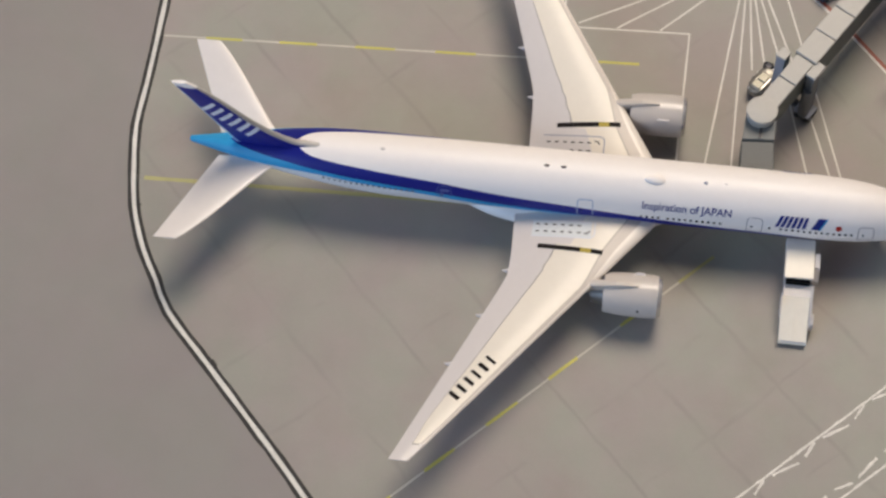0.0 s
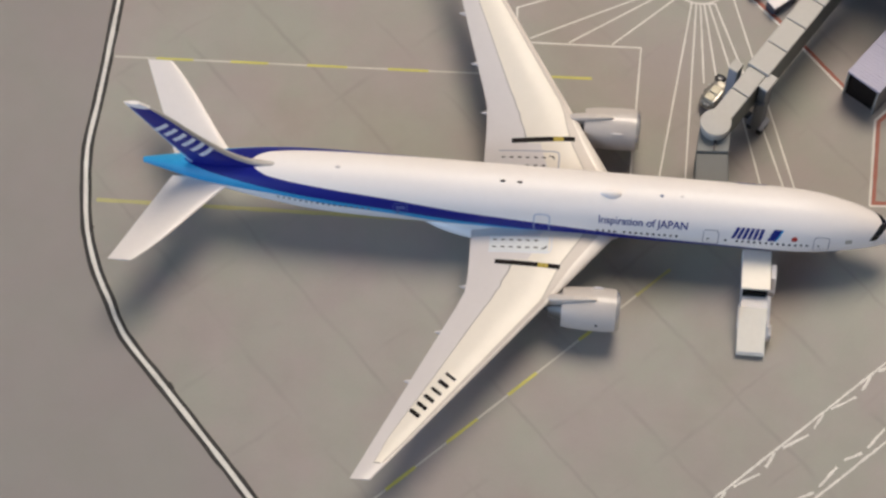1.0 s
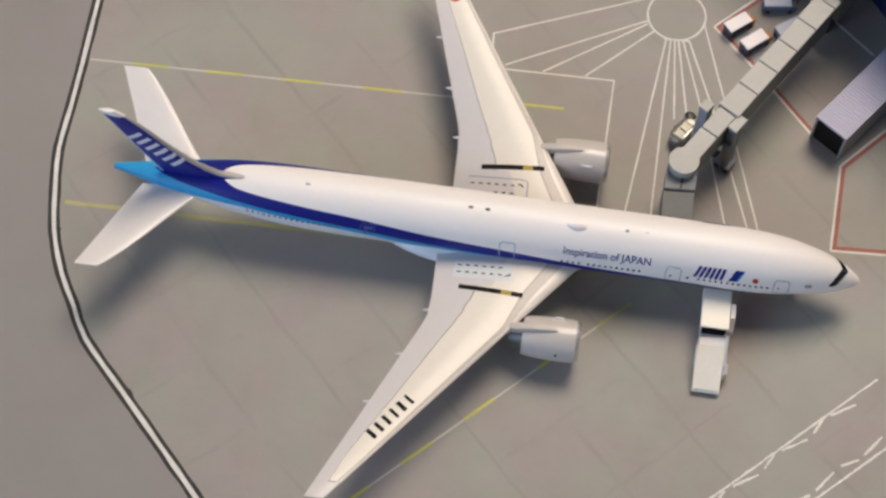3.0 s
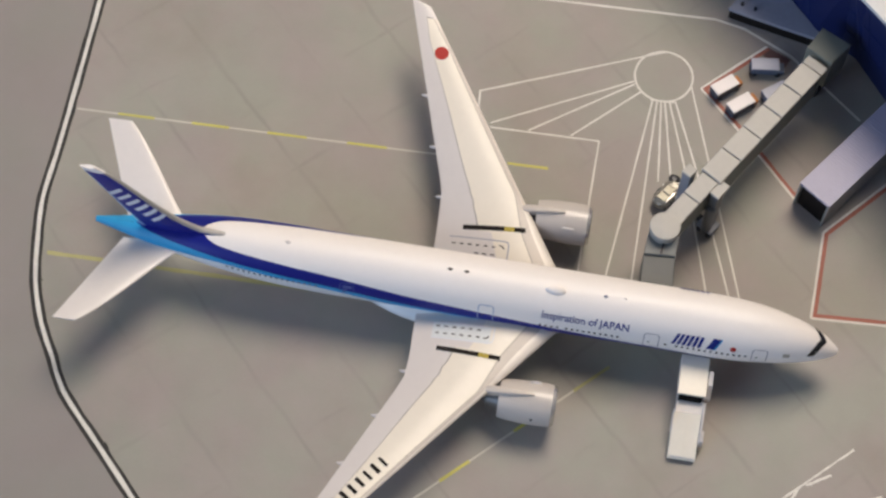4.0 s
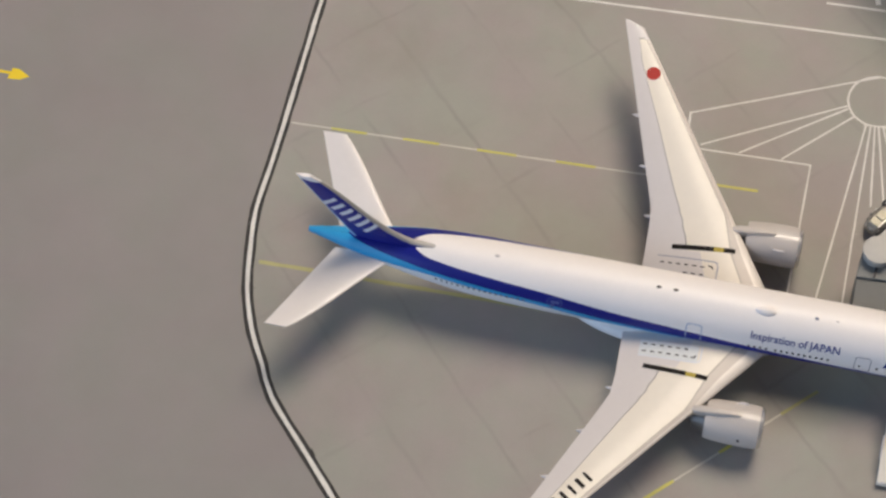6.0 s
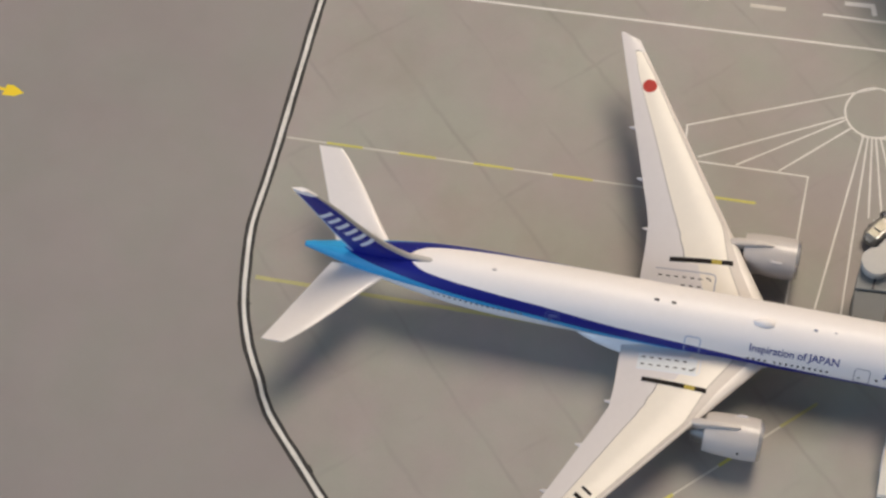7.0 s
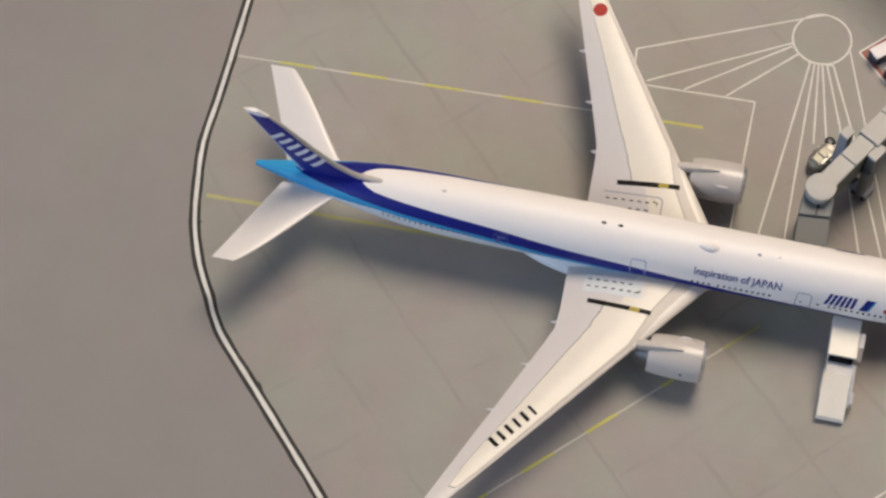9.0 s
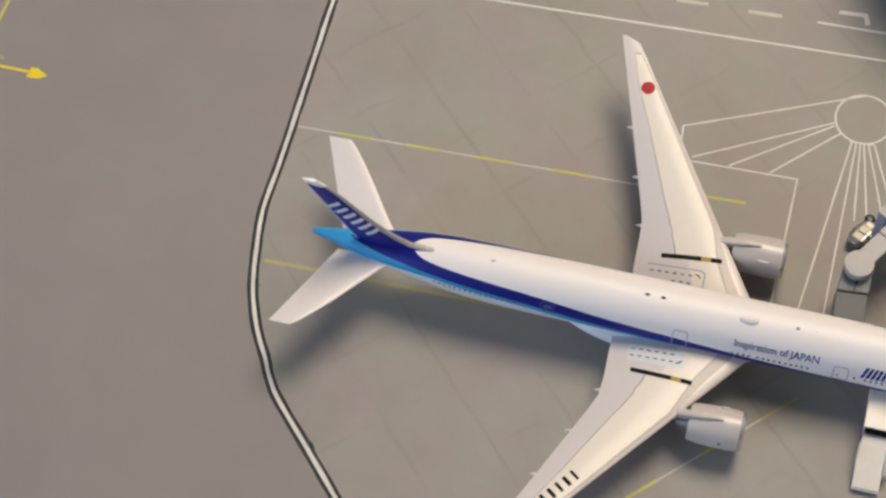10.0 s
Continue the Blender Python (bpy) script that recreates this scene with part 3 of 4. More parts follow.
def make_wing(s):
    bm = bmesh.new()
    fr = [0, 0.06, 0.13, 0.2, 0.29, 0.372, 0.384, 0.45, 0.53, 0.61, 0.69, 0.77, 0.83, 0.874, 0.888, 0.942, 0.966, 0.982, 0.992, 1.0]
    span = [4, 7, 9, 10.5, 12, 14, 16, 18, 20, 22, 24, 25.5, 27, 30, 34, 38, 42, 46, 50, 54, 58, 62, 66, 69, 71.8, 72.1, 73, 74, 75.2, 76.3 if s < 0 else 76.1] + ([76.8] if s > 0 else [])
    up, low = [], []
    for y in span:
        le, te = wing_edges(y, s)
        shift = 0.010 * math.sin(y * 1.9) * (1 if 18 < y < 26 else 0.35)
        aft = float(np.interp(y, [9, 19, 25, 32, 45, 60, 66, 71.8], [0.38, 0.38, 0.355, 0.335, 0.36, 0.36, 0.37, 0.52])) + shift
        fore = float(np.interp(y, [9, 17, 22, 27, 40, 66, 71.8], [0.80, 0.80, 0.85, 0.91, 0.90, 0.88, 0.80]))
        cols = np.interp(fr, [0, 0.372, 0.384, 0.874, 0.888, 1], [0, aft - 0.006, aft + 0.006, fore - 0.007, fore + 0.007, 1])
        up.append([bm.verts.new((te + (le - te) * f, s * y, wing_z(te + (le - te) * f, y, s))) for f in cols])
        low.append([bm.verts.new((te + (le - te) * f, s * y, wing_z(te + (le - te) * f, y, s, False) - 0.12)) for f in cols])
    for j in range(len(span) - 1):
        for i in range(len(fr) - 1):
            f = bm.faces.new((up[j][i], up[j][i + 1], up[j + 1][i + 1], up[j + 1][i]))
            slot = 0 if i < 5 else 1 if i == 5 else 2 if i < 13 else 4 if i == 13 else 3 if i < 15 else 5
            if span[j] >= 71.8:
                slot = 1 if span[j] == 71.8 and 5 <= i <= 12 else 0
            if span[j] < 16 and slot in (1, 2):
                slot = 2 if i > 7 else 0
            f.material_index = slot
            bm.faces.new((low[j][i], low[j + 1][i], low[j + 1][i + 1], low[j][i + 1]))
        bm.faces.new((up[j][0], up[j + 1][0], low[j + 1][0], low[j][0]))
        bm.faces.new((up[j][-1], low[j][-1], low[j + 1][-1], up[j + 1][-1]))
    for e in (0, -1):
        for i in range(len(fr) - 1):
            bm.faces.new((up[e][i], low[e][i], low[e][i + 1], up[e][i + 1]))
    wing = part("wing", bm, [WINGGREY, PANEL, CREAM, SLAT, SEAM, RIM], plane, "white swept wing with a cream centre panel", smooth=True)

    def lift(x, y):
        return wing_z(x, y, s)

    # flap track fairings under the trailing edge
    for y in (24.0, 37.0, 50.6):
        le, te = wing_edges(y, s)
        bm = revolve([(-1.6, 0.02), (-1.2, 0.22), (0, 0.5), (2.5, 0.75), (6, 0.7), (9, 0.3), (10, 0.05)], (te, s * y, wing_z(te + 1, y, s, False) - 0.4), 12)
        part("flap_fairing", bm, WINGGREY, wing, smooth=True)
    # walkway stripe
    x0, x1 = (-3.8, 11.9) if s < 0 else (-2.7, 12.9)
    y0, y1 = (-16.7, -17.5) if s < 0 else (16.5, 17.6)
    part("walkway_stripe", ribbon(between((x0, y0), (x1, y1), 0.8), 1.25, 0.05, lift=lift), BLACK, wing, "black walkway stripe")
    g = lambda t: (x0 + (x1 - x0) * t, y0 + (y1 - y0) * t)
    part("stripe_patch", ribbon(between(g(0.66), g(0.82), 0.8), 1.2, 0.07, lift=lift), DECALYELLOW, wing, "yellow patch on the stripe")
    # escape route outline with its dashes
    yc = s * 11.6
    xa, xb, r = -5.6, 9.4, 1.2
    path = [(xa, yc + s * 2.3), (xb - r, yc + s * 2.3), (xb - 0.3, yc + s * 2.0), (xb, yc + s * 1.2), (xb, yc - s * 2.3)]
    path = [q for a, b in zip(path, path[1:]) for q in between(a, b, 0.8)[:-1]] + [path[-1]]
    part("escape_outline", ribbon(path, 0.3, 0.05, lift=lift), DECALWHITE if s < 0 else DECALGREY, wing)
    if s < 0:
        part("escape_tint", ribbon(between((xa, yc), (xb - 0.7, yc), 0.8), 4.5, 0.035, lift=lift), ESCAPE, wing, "pale escape route patch")
    for row, first in ((0.9, 0), (-1.1, 0)) if s < 0 else ((0.6, 0), (-1.5, 3)):
        for k in range(first, 6):
            xs = xa + 0.8 + 2.0 * k
            part("escape_dash", ribbon(between((xs, yc + s * row), (xs + 0.95, yc + s * row), 0.5), 0.34, 0.06, lift=lift), BLACK, wing)
    part("escape_dash", ribbon([(xb - 2.4, yc + s * 1.1), (xb - 1.5, yc + s * 0.9), (xb - 1.1, yc + s * 0.3)], 0.34, 0.06, lift=lift), BLACK, wing)
    return wing


wing_r, wing_l = make_wing(-1), make_wing(1)

# registration on the starboard wing as plain bars
o, e = Vector((-10.9, -48.9)), Vector((-18.1, -58.9))
d = (e - o) / 5
side = Vector((d.y, -d.x)).normalized()
for k, w in enumerate((0.75, 1.05, 0.8, 0.95, 0.95, 1.05)):
    c = o + d * k
    half = Vector((side.x, side.y)) * 1.45
    part("registration_bar", ribbon(between(c - half, c + half, 0.5), w, 0.06, lift=lambda x, y: wing_z(x, y, -1)), BLACK, wing_r)
# red disc on the port wing
bm = bmesh.new()
ring = [(-15.9 + 1.85 * math.cos(a), 62.4 + 1.85 * math.sin(a)) for a in np.linspace(0, 2 * math.pi, 28, endpoint=False)]
c = bm.verts.new((-15.9, 62.4, wing_z(-15.9, 62.4, 1) + 0.06))
rv = [bm.verts.new((x, y, wing_z(x, y, 1) + 0.06)) for x, y in ring]
for i in range(28):
    bm.faces.new((c, rv[i], rv[(i + 1) % 28]))
part("red_disc", bm, DECALRED, wing_l, "red disc on the port wing")


# engines
def make_engine(s, x_front, y):
    at = (x_front, y, 8.3)
    shell = [(-13.8, 4.62), (-12, 4.95), (-9, 5.18), (-5, 5.3), (-2.4, 5.24), (-1.0, 5.05)]
    bm = revolve(shell, at, 44)
    eng = part("engine", bm, NACELLE, plane, "grey engine nacelle", smooth=True)
    part("lip", revolve([(-1.0, 5.05), (-0.65, 4.95), (-0.3, 4.76), (0, 4.45), (-0.1, 4.15), (-0.6, 3.95)], at, 44), LIP, eng, "polished intake lip", smooth=True)
    part("duct", revolve([(-0.6, 3.95), (-3.2, 3.9)], at, 44), DARK, eng, smooth=True)
    part("fan", cylinder((at[0] - 3.3, y, at[2]), (1, 0, 0), 3.9, 0.3, 32), DARK, eng)
    part("spinner", revolve([(-3.2, 1.3), (-2.2, 0.9), (-1.4, 0.05)], at, 20), METAL, eng, smooth=True)
    part("nozzle", revolve([(-13.8, 4.62), (-13.5, 3.5), (-17.0, 2.6), (-16.8, 1.9), (-18.8, 0.6), (-19.2, 0.05)], at, 32), CORE, eng, smooth=True)
    # pylon
    bm = bmesh.new()
    secs = []
    for x, w, z0, z1 in ((-19.5, 0.75, 8.8, 12.5), (-15, 0.95, 9.5, 13.7), (-11, 0.85, 11, 14.4), (-8, 0.62, 12, 14.4), (-5.9, 0.38, 12.6, 14.1), (-5.4, 0.12, 12.8, 13.6)):
        secs.append([bm.verts.new((x_front + x - (1.2 if s > 0 and x > -9 else 0), y + a * w, z)) for a, z in ((-1.1, z0), (-0.95, z1 - 0.2), (-0.6, z1), (0.6, z1), (0.95, z1 - 0.2), (1.1, z0))])
    for a, b in zip(secs, secs[1:]):
        for i in range(6):
            bm.faces.new((a[i], a[(i + 1) % 6], b[(i + 1) % 6], b[i]))
    bm.faces.new(secs[0])
    bm.faces.new(secs[-1])
    part("pylon", bm, SLAT, eng)
    # strake on the inboard shoulder
    bm = bmesh.new()
    q = Vector((0, -s * math.sin(radians(42)), math.cos(radians(42))))
    base = Vector(at)
    pts = [base + q * 5.0 + Vector((-7.5, 0, 0)), base + q * 5.9 + Vector((-6.2, 0, 0)), base + q * 5.9 + Vector((-4.6, 0, 0)), base + q * 5.0 + Vector((-3.8, 0, 0))]
    w = Vector((0, q.z, -q.y)) * 0.14
    a = [bm.verts.new(p - w) for p in pts]
    b = [bm.verts.new(p + w) for p in pts]
    bm.faces.new(a)
    bm.faces.new(b[::-1])
    for i in range(4):
        bm.faces.new((a[i], b[i], b[(i + 1) % 4], a[(i + 1) % 4]))
    part("strake", bm, HULL, eng)
    if s < 0:
        part("drain", cylinder((x_front - 5.4, y - 4.98, at[2] + 1.75), (0, -0.94, 0.34), 0.34, 0.3, 12), DARK, eng)
    return eng


make_engine(-1, 26.9, -25.65)
make_engine(1, 28.7, 23.9)


# tail surfaces
def blade(name, le, te, thick, place, mats, label, slots):
    """A tapered symmetric surface: le and te give x along the span, place(x, t, h) sets it in space."""
    bm = bmesh.new()
    fr = [0, 0.045, 0.1, 0.25, 0.4, 0.55, 0.7, 0.8, 0.88, 0.925, 0.96, 0.985, 1.0]
    k = 15
    sides = ([], [])
    for j in range(k):
        t = (j / (k - 1)) ** 0.9
        a, b = te(t), le(t)
        for sgn, keep in zip((1, -1), sides):
            keep.append([bm.verts.new(place(a + (b - a) * f, t, sgn * (thick(t) * foil(f) * 0.95 + 0.06))) for f in fr])
    for j in range(k - 1):
        for i in range(len(fr) - 1):
            for q, keep in enumerate(sides):
                f = bm.faces.new((keep[j][i], keep[j][i + 1], keep[j + 1][i + 1], keep[j + 1][i]))
                f.material_index = slots(i, j, k)
        for i in (0, -1):
            f = bm.faces.new((sides[0][j][i], sides[1][j][i], sides[1][j + 1][i], sides[0][j + 1][i]))
            f.material_index = slots(0 if i == 0 else len(fr) - 2, j, k)
    for e in (0, -1):
        for i in range(len(fr) - 1):
            f = bm.faces.new((sides[0][e][i], sides[1][e][i], sides[1][e][i + 1], sides[0][e][i + 1]))
            f.material_index = slots(i, 0 if e == 0 else k - 2, k)
    return part(name, bm, mats, plane, label, smooth=True)


for s in (-1, 1):
    tip_le = (-89.4, 27.9) if s < 0 else (-88.8, 27.9)
    le = curve_of([0, 0.12, 0.97, 1], [-68.6, -71.2, -88.4 if s < 0 else -87.9, tip_le[0]])
    te = lambda t: -84.2 - 10.8 * t
    blade("tailplane", le, te, lambda t: 1.1 - 0.6 * t,
          lambda x, t, h, s=s: Vector((x, s * (2.5 + 25.2 * t), 15.9 + 3.5 * t + h)), [STABWHITE], "white swept tailplane", lambda i, j, k: 0)
fin_le = curve_of([0, 0.08, 0.2, 0.3, 0.97, 1], [-58.6, -63.2, -67.6, -70.8, -85.9, -87.2])
fin = blade("fin", fin_le, lambda t: -79.2 - 11.7 * t, lambda t: 2.3 - 1.3 * t,
            lambda x, t, h: Vector((x, h, 18.3 + 28.0 * t + max(0, (x + 70) * 0.28) * (1 - t) ** 6)), [BLUE, FINEDGE, HULL, PALEEDGE], "dark blue fin with a grey leading edge and white cap", lambda i, j, k: 2 if j == k - 2 else 1 if i >= 9 else 3 if i == 0 else 0)


# plain slanted white bars on the fin, both sides
def fin_half(x, z):
    t = (z - 18.3) / 28.0
    a, b = -79.2 - 11.7 * t, fin_le(t)
    return (2.3 - 1.3 * t) * foil(min(max((x - a) / (b - a), 0), 1)) * 0.95 + 0.06


def fin_shape(corners, sgn):
    """A four-cornered plain shape laid on the fin: bottom left, bottom right, top right, top left."""
    bm = bmesh.new()
    p = [Vector(c) for c in corners]
    k = 6
    g = []
    for i in range(k + 1):
        col = []
        for j in range(k + 1):
            q = (p[0] * (1 - i / k) + p[1] * i / k) * (1 - j / k) + (p[3] * (1 - i / k) + p[2] * i / k) * j / k
            col.append(bm.verts.new((q.x, sgn * (fin_half(q.x, q.y) + 0.1), q.y)))
        g.append(col)
    for i in range(k):
        for j in range(k):
            bm.faces.new((g[i][j], g[i + 1][j], g[i + 1][j + 1], g[i][j + 1]))
    part("emblem_bar", bm, DECALWHITE, fin)


# origin, run and rise of the emblem on the fin, in (x, z)
FO, FU, FV = Vector((-86.3, 35.0)), Vector((11.6, -12.7)), Vector((3.5, 5.0))
for sgn in (-1, 1):
    for k in range(6):
        u = 0.03 + 0.158 * k
        fin_shape([FO + FU * a + FV * b for a, b in ((u, 0.05), (u + 0.07, 0.05), (u + 0.105, 0.93), (u + 0.035, 0.93))], sgn)


# skin markings
def skin(points, width, out=0.05):
    """A band on the fuselage along points of (x, angle)."""
    bm = bmesh.new()
    rows = []
    p = [hull(x, a, out) for x, a in points]
    for i, q in enumerate(p):
        d = (p[min(i + 1, len(p) - 1)] - p[max(i - 1, 0)]).normalized()
        x, a = points[i]
        nrm = (q - Vector((x, axis_y(x), (TOP(x) + BOT(x)) / 2))).normalized()
        w = d.cross(nrm).normalized() * width / 2
        rows.append((bm.verts.new(q + w), bm.verts.new(q - w)))
    for a, b in zip(rows, rows[1:]):
        bm.faces.new((a[0], a[1], b[1], b[0]))
    return bm


def skin_patch(x0, x1, a0, a1, lean=0.0, nx=6, na=5, out=0.05, bm=None):
    bm = bm or bmesh.new()
    g = [[bm.verts.new(hull(x0 + (x1 - x0) * i / nx + lean * j / na, a0 + (a1 - a0) * j / na, out)) for j in range(na + 1)] for i in range(nx + 1)]
    for i in range(nx):
        for j in range(na):
            bm.faces.new((g[i][j], g[i + 1][j], g[i + 1][j + 1], g[i][j + 1]))
    return bm


def door_outline(x0, x1, a0, a1, name, m, width=0.16):
    r, q = 0.5, 4
    pts = [(x0 + r, a0), (x1 - r, a0), (x1, a0 + q), (x1, a1 - q), (x1 - r, a1), (x0 + r, a1), (x0, a1 - q), (x0, a0 + q), (x0 + r, a0)]
    path = []
    for p0, p1 in zip(pts, pts[1:]):
        path += [(p0[0] + (p1[0] - p0[0]) * i / 3, p0[1] + (p1[1] - p0[1]) * i / 3) for i in range(3)]
    return part(name, skin(path + [pts[-1]], width), m, fuselage)


DOORS = ((71.3, 74.9), (45.2, 48.8), (4.8, 8.2), (-29.2, -25.8))
for x0, x1 in DOORS:
    lo, hi, m = (-6, 31, DOORLINE) if x0 > 10 else (9, 32, PALELINE if x0 > 0 else DIMLINE)
    for flip in (False, True):
        a0, a1 = (180 - hi, 180 - lo) if flip else (lo, hi)
        over = x0 == 4.8
        door_outline(x0, x1 + 0.3 * over, a0 - 22 * over * (not flip), a1 + 2 * over * (not flip), "door_outline", m, 0.24 if over else 0.16)
    part("door_window", skin_patch((x0 + x1) / 2 - 0.9, (x0 + x1) / 2 - 0.4, 8, 12), GLASSBLACK, fuselage)
    if x0 == -29.2:
        part("door_panel", skin_patch(x0 + 0.7, x1 - 0.5, 20, 27), m, fuselage)
        part("door_panel", skin_patch(x0 + 0.7, x0 + 1.6, 12, 18), m, fuselage)
# cabin window rows: the aft one lies along the lower edge of the light blue band
for flip in (False, True):
    for first, count, m in ((-57.6, 17, WINDOWGREY), (19.8, 4, GLASSBLACK), (26.2, 10, GLASSBLACK), (50.2, 1, GLASSBLACK), (52.9, 13, GLASSBLACK)):
        bm = bmesh.new()
        for k in range(count):
            x = first + 1.38 * k
            a0 = 11 if x < 0 else 5.5 + 0.10 * max(0, x - 20) if x < 45 else 8.0
            a1 = a0 + 5
            skin_patch(x, x + 0.6, 180 - a1 if flip else a0, 180 - a0 if flip else a1, nx=1, na=1, bm=bm)
        part("window_row", bm, m, fuselage, "row of small dark cabin windows")
# cockpit windscreen panes
for a0, a1 in ((20, 40.6), (40.9, 61.6), (61.9, 89.7), (90.3, 118.1), (118.4, 139.1), (139.4, 160)):
    bm = bmesh.new()
    k = 6
    rows = []
    for j in range(k + 1):
        a = a0 + (a1 - a0) * j / k
        m = (1 - abs(a - 90) / 90) ** 0.75
        end = 1 - 0.45 * (a < 20.1 or a > 159.9)
        rows.append([bm.verts.new(hull(83.8 + 4.3 * m + (q / 3 - 0.5) * (1.9 - 0.2 * m) * end, a, 0.05)) for q in range(4)])
    for a, b in zip(rows, rows[1:]):
        for i in range(3):
            bm.faces.new((a[i], a[i + 1], b[i + 1], b[i]))
    part("windscreen_pane", bm, GLASSBLACK, fuselage, "glossy black cockpit pane")


def skin_text(words, x0, x1, a0, a1, m, name):
    """Words in the built-in font, wrapped on the starboard skin."""
    cu = bpy.data.curves.new(name, "FONT")
    cu.body = words
    cu.offset = 0.012
    ob = bpy.data.objects.new(name, cu)
    scene.collection.objects.link(ob)
    bpy.context.view_layer.update()
    me = bpy.data.meshes.new_from_object(ob.evaluated_get(bpy.context.evaluated_depsgraph_get()))
    bm = bmesh.new()
    bm.from_mesh(me)
    bpy.data.objects.remove(ob)
    xs = [v.co.x for v in bm.verts]
    lo, hi = min(xs), max(xs)
    for v in bm.verts:
        u, w = (v.co.x - lo) / (hi - lo), v.co.y / 0.72
        v.co = hull(x0 + (x1 - x0) * u, a0 + (a1 - a0) * w, 0.06)
    return part(name, bm, m, fuselage, "blue lettering on the hull")


skin_text("Inspiration of JAPAN", 20.2, 41.3, 27.5, 43, DECALBLUE, "lettering")
# plain slanted blue bars behind the forward door
for k in range(6):
    x0 = 51.7 + 1.25 * k
    for flip in (False, True):
        lo, hi = (163, 139) if flip else (17, 41)
        part("emblem_bar", skin_patch(x0, x0 + 0.8, lo, hi, 1.2 - 0.1 * k, 2, 4), DECALBLUE, fuselage)
part("emblem_shape", skin_patch(60.1, 62.0, 17.5, 42, 1.5, 3, 4, 0.06), DECALBLUE, fuselage)
part("emblem_shape", skin_patch(62.0, 62.4, 17.5, 42, 1.5, 3, 4, 0.05), SKYBLUE, fuselage)
bm = bmesh.new()
c = bm.verts.new(hull(66.6, 25, 0.08))
rv = [bm.verts.new(hull(66.6 + 0.75 * math.cos(a), 25 + 5.6 * math.sin(a), 0.06)) for a in np.linspace(0, 2 * math.pi, 20, endpoint=False)]
for i in range(20):
    bm.faces.new((c, rv[i], rv[(i + 1) % 20]))
part("red_disc", bm, DECALRED, fuselage)


# aerials and the radome on the crown
def blister(x, a, lx, ly, h, m, name):
    bm = bmesh.new()
    bmesh.ops.create_uvsphere(bm, u_segments=20, v_segments=10, radius=1)
    p = hull(x, a, -0.1)
    nrm = (p - Vector((x, axis_y(x), (TOP(x) + BOT(x)) / 2))).normalized()
    tx = Vector((1, 0, 0))
    ty = nrm.cross(tx)
    for v in bm.verts:
        taper = 1 - 0.35 * max(-v.co.x, 0)
        v.co = p + tx * v.co.x * lx + ty * v.co.y * ly * taper + nrm * max(v.co.z, 0) * h
    return part(name, bm, m, fuselage, smooth=True)


blister(22.6, 82, 2.6, 1.2, 1.0, HULL, "radome")
blister(-3.3, 90, 0.75, 0.38, 0.25, BLACK, "aerial")
blister(0.8, 90, 0.75, 0.38, 0.25, BLACK, "aerial")
blister(-43.2, 91, 0.75, 0.45, 0.4, WINGGREY, "beacon")
blister(34.7, 86, 0.55, 0.4, 0.45, DECALGREY, "aerial")
blister(39.5, 88, 0.5, 0.25, 0.4, HULL, "aerial")
part("service_panel", skin_patch(78.7, 80.3, 14, 25), SEAM, fuselage)


# landing gear
def wheel(x, y, r, w, parent):
    t = part("wheel", cylinder((x, y, r), (0, 1, 0), r, w, 20, bevel=0.25), TYRE, parent, "black tyre", smooth=True)
    part("hub", cylinder((x, y, r), (0, 1, 0), r * 0.5, w + 0.15, 14), METAL, t)


gear = part("nose_gear", cylinder((77.5, -0.5, 4.0), (0, 0, 1), 0.5, 6.0, 14), METAL, plane, smooth=True)
for y in (-1.2, 0.2):
    wheel(77.5, y, 1.35, 0.9, gear)
for s in (-1, 1):
    gear = part("main_gear", cylinder((0, s * 13.2, 5.4), (0, 0, 1), 0.8, 8.2, 16), METAL, plane, smooth=True)
    part("bogie", box(-4.0, 4.0, s * 13.2 - 0.35, s * 13.2 + 0.35, 1.35, 2.0, 0.15), METAL, gear)
    for x in (-3.6, 0, 3.6):
        for y in (-1.1, 1.1):
            wheel(x, s * 13.2 + y, 1.65, 1.1, gear)

# ---- passenger stairs at the forward starboard door ----
stairs = thing("passenger_stairs", (58.9, -20, 0), "ivory covered passenger stairs truck parked at the airliner door", "stairs")
part("chassis", box(-3.1, 2.9, -11.0, 7.0, 0.9, 2.2, 0.2), IVORYSHADE, stairs)


def side_block(name, profile, x0, x1, m, label=""):
    """A block with a given side profile of (y, z)."""
    bm = bmesh.new()
    a = [bm.verts.new((x0, y, z)) for y, z in profile]
    b = [bm.verts.new((x1, y, z)) for y, z in profile]
    bm.faces.new(a)
    bm.faces.new(b[::-1])
    for i in range(len(profile)):
        j = (i + 1) % len(profile)
        bm.faces.new((a[i], a[j], b[j], b[i]))
    return part(name, bm, m, stairs, label)


side_block("flight", [(-11.2, 0.9), (-11.2, 1.7), (-10.8, 2.2), (-1.0, 6.3), (-1.0, 4.2), (-9.0, 0.9)], -3.6, 3.0, IVORY, "ivory flight of stairs")
part("tread_rib", box(-0.5, -0.1, -0.2, 0.2, 0, 0.1), IVORY, stairs).matrix_basis = pose(0, -6.1 * MM, 4.24 * MM, 22.7) @ Matrix.Diagonal((1, 22, 1, 1))
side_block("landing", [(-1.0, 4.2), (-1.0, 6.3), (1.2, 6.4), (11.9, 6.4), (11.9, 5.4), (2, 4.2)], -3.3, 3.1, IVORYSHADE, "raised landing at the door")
canopy = part("canopy", box(-3.6, 3.3, 2.55, 12.9, 8.6, 9.3, 0.25, seg=2), IVORY, stairs, "ivory canopy roof")
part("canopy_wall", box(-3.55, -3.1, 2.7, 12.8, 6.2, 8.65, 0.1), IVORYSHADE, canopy)
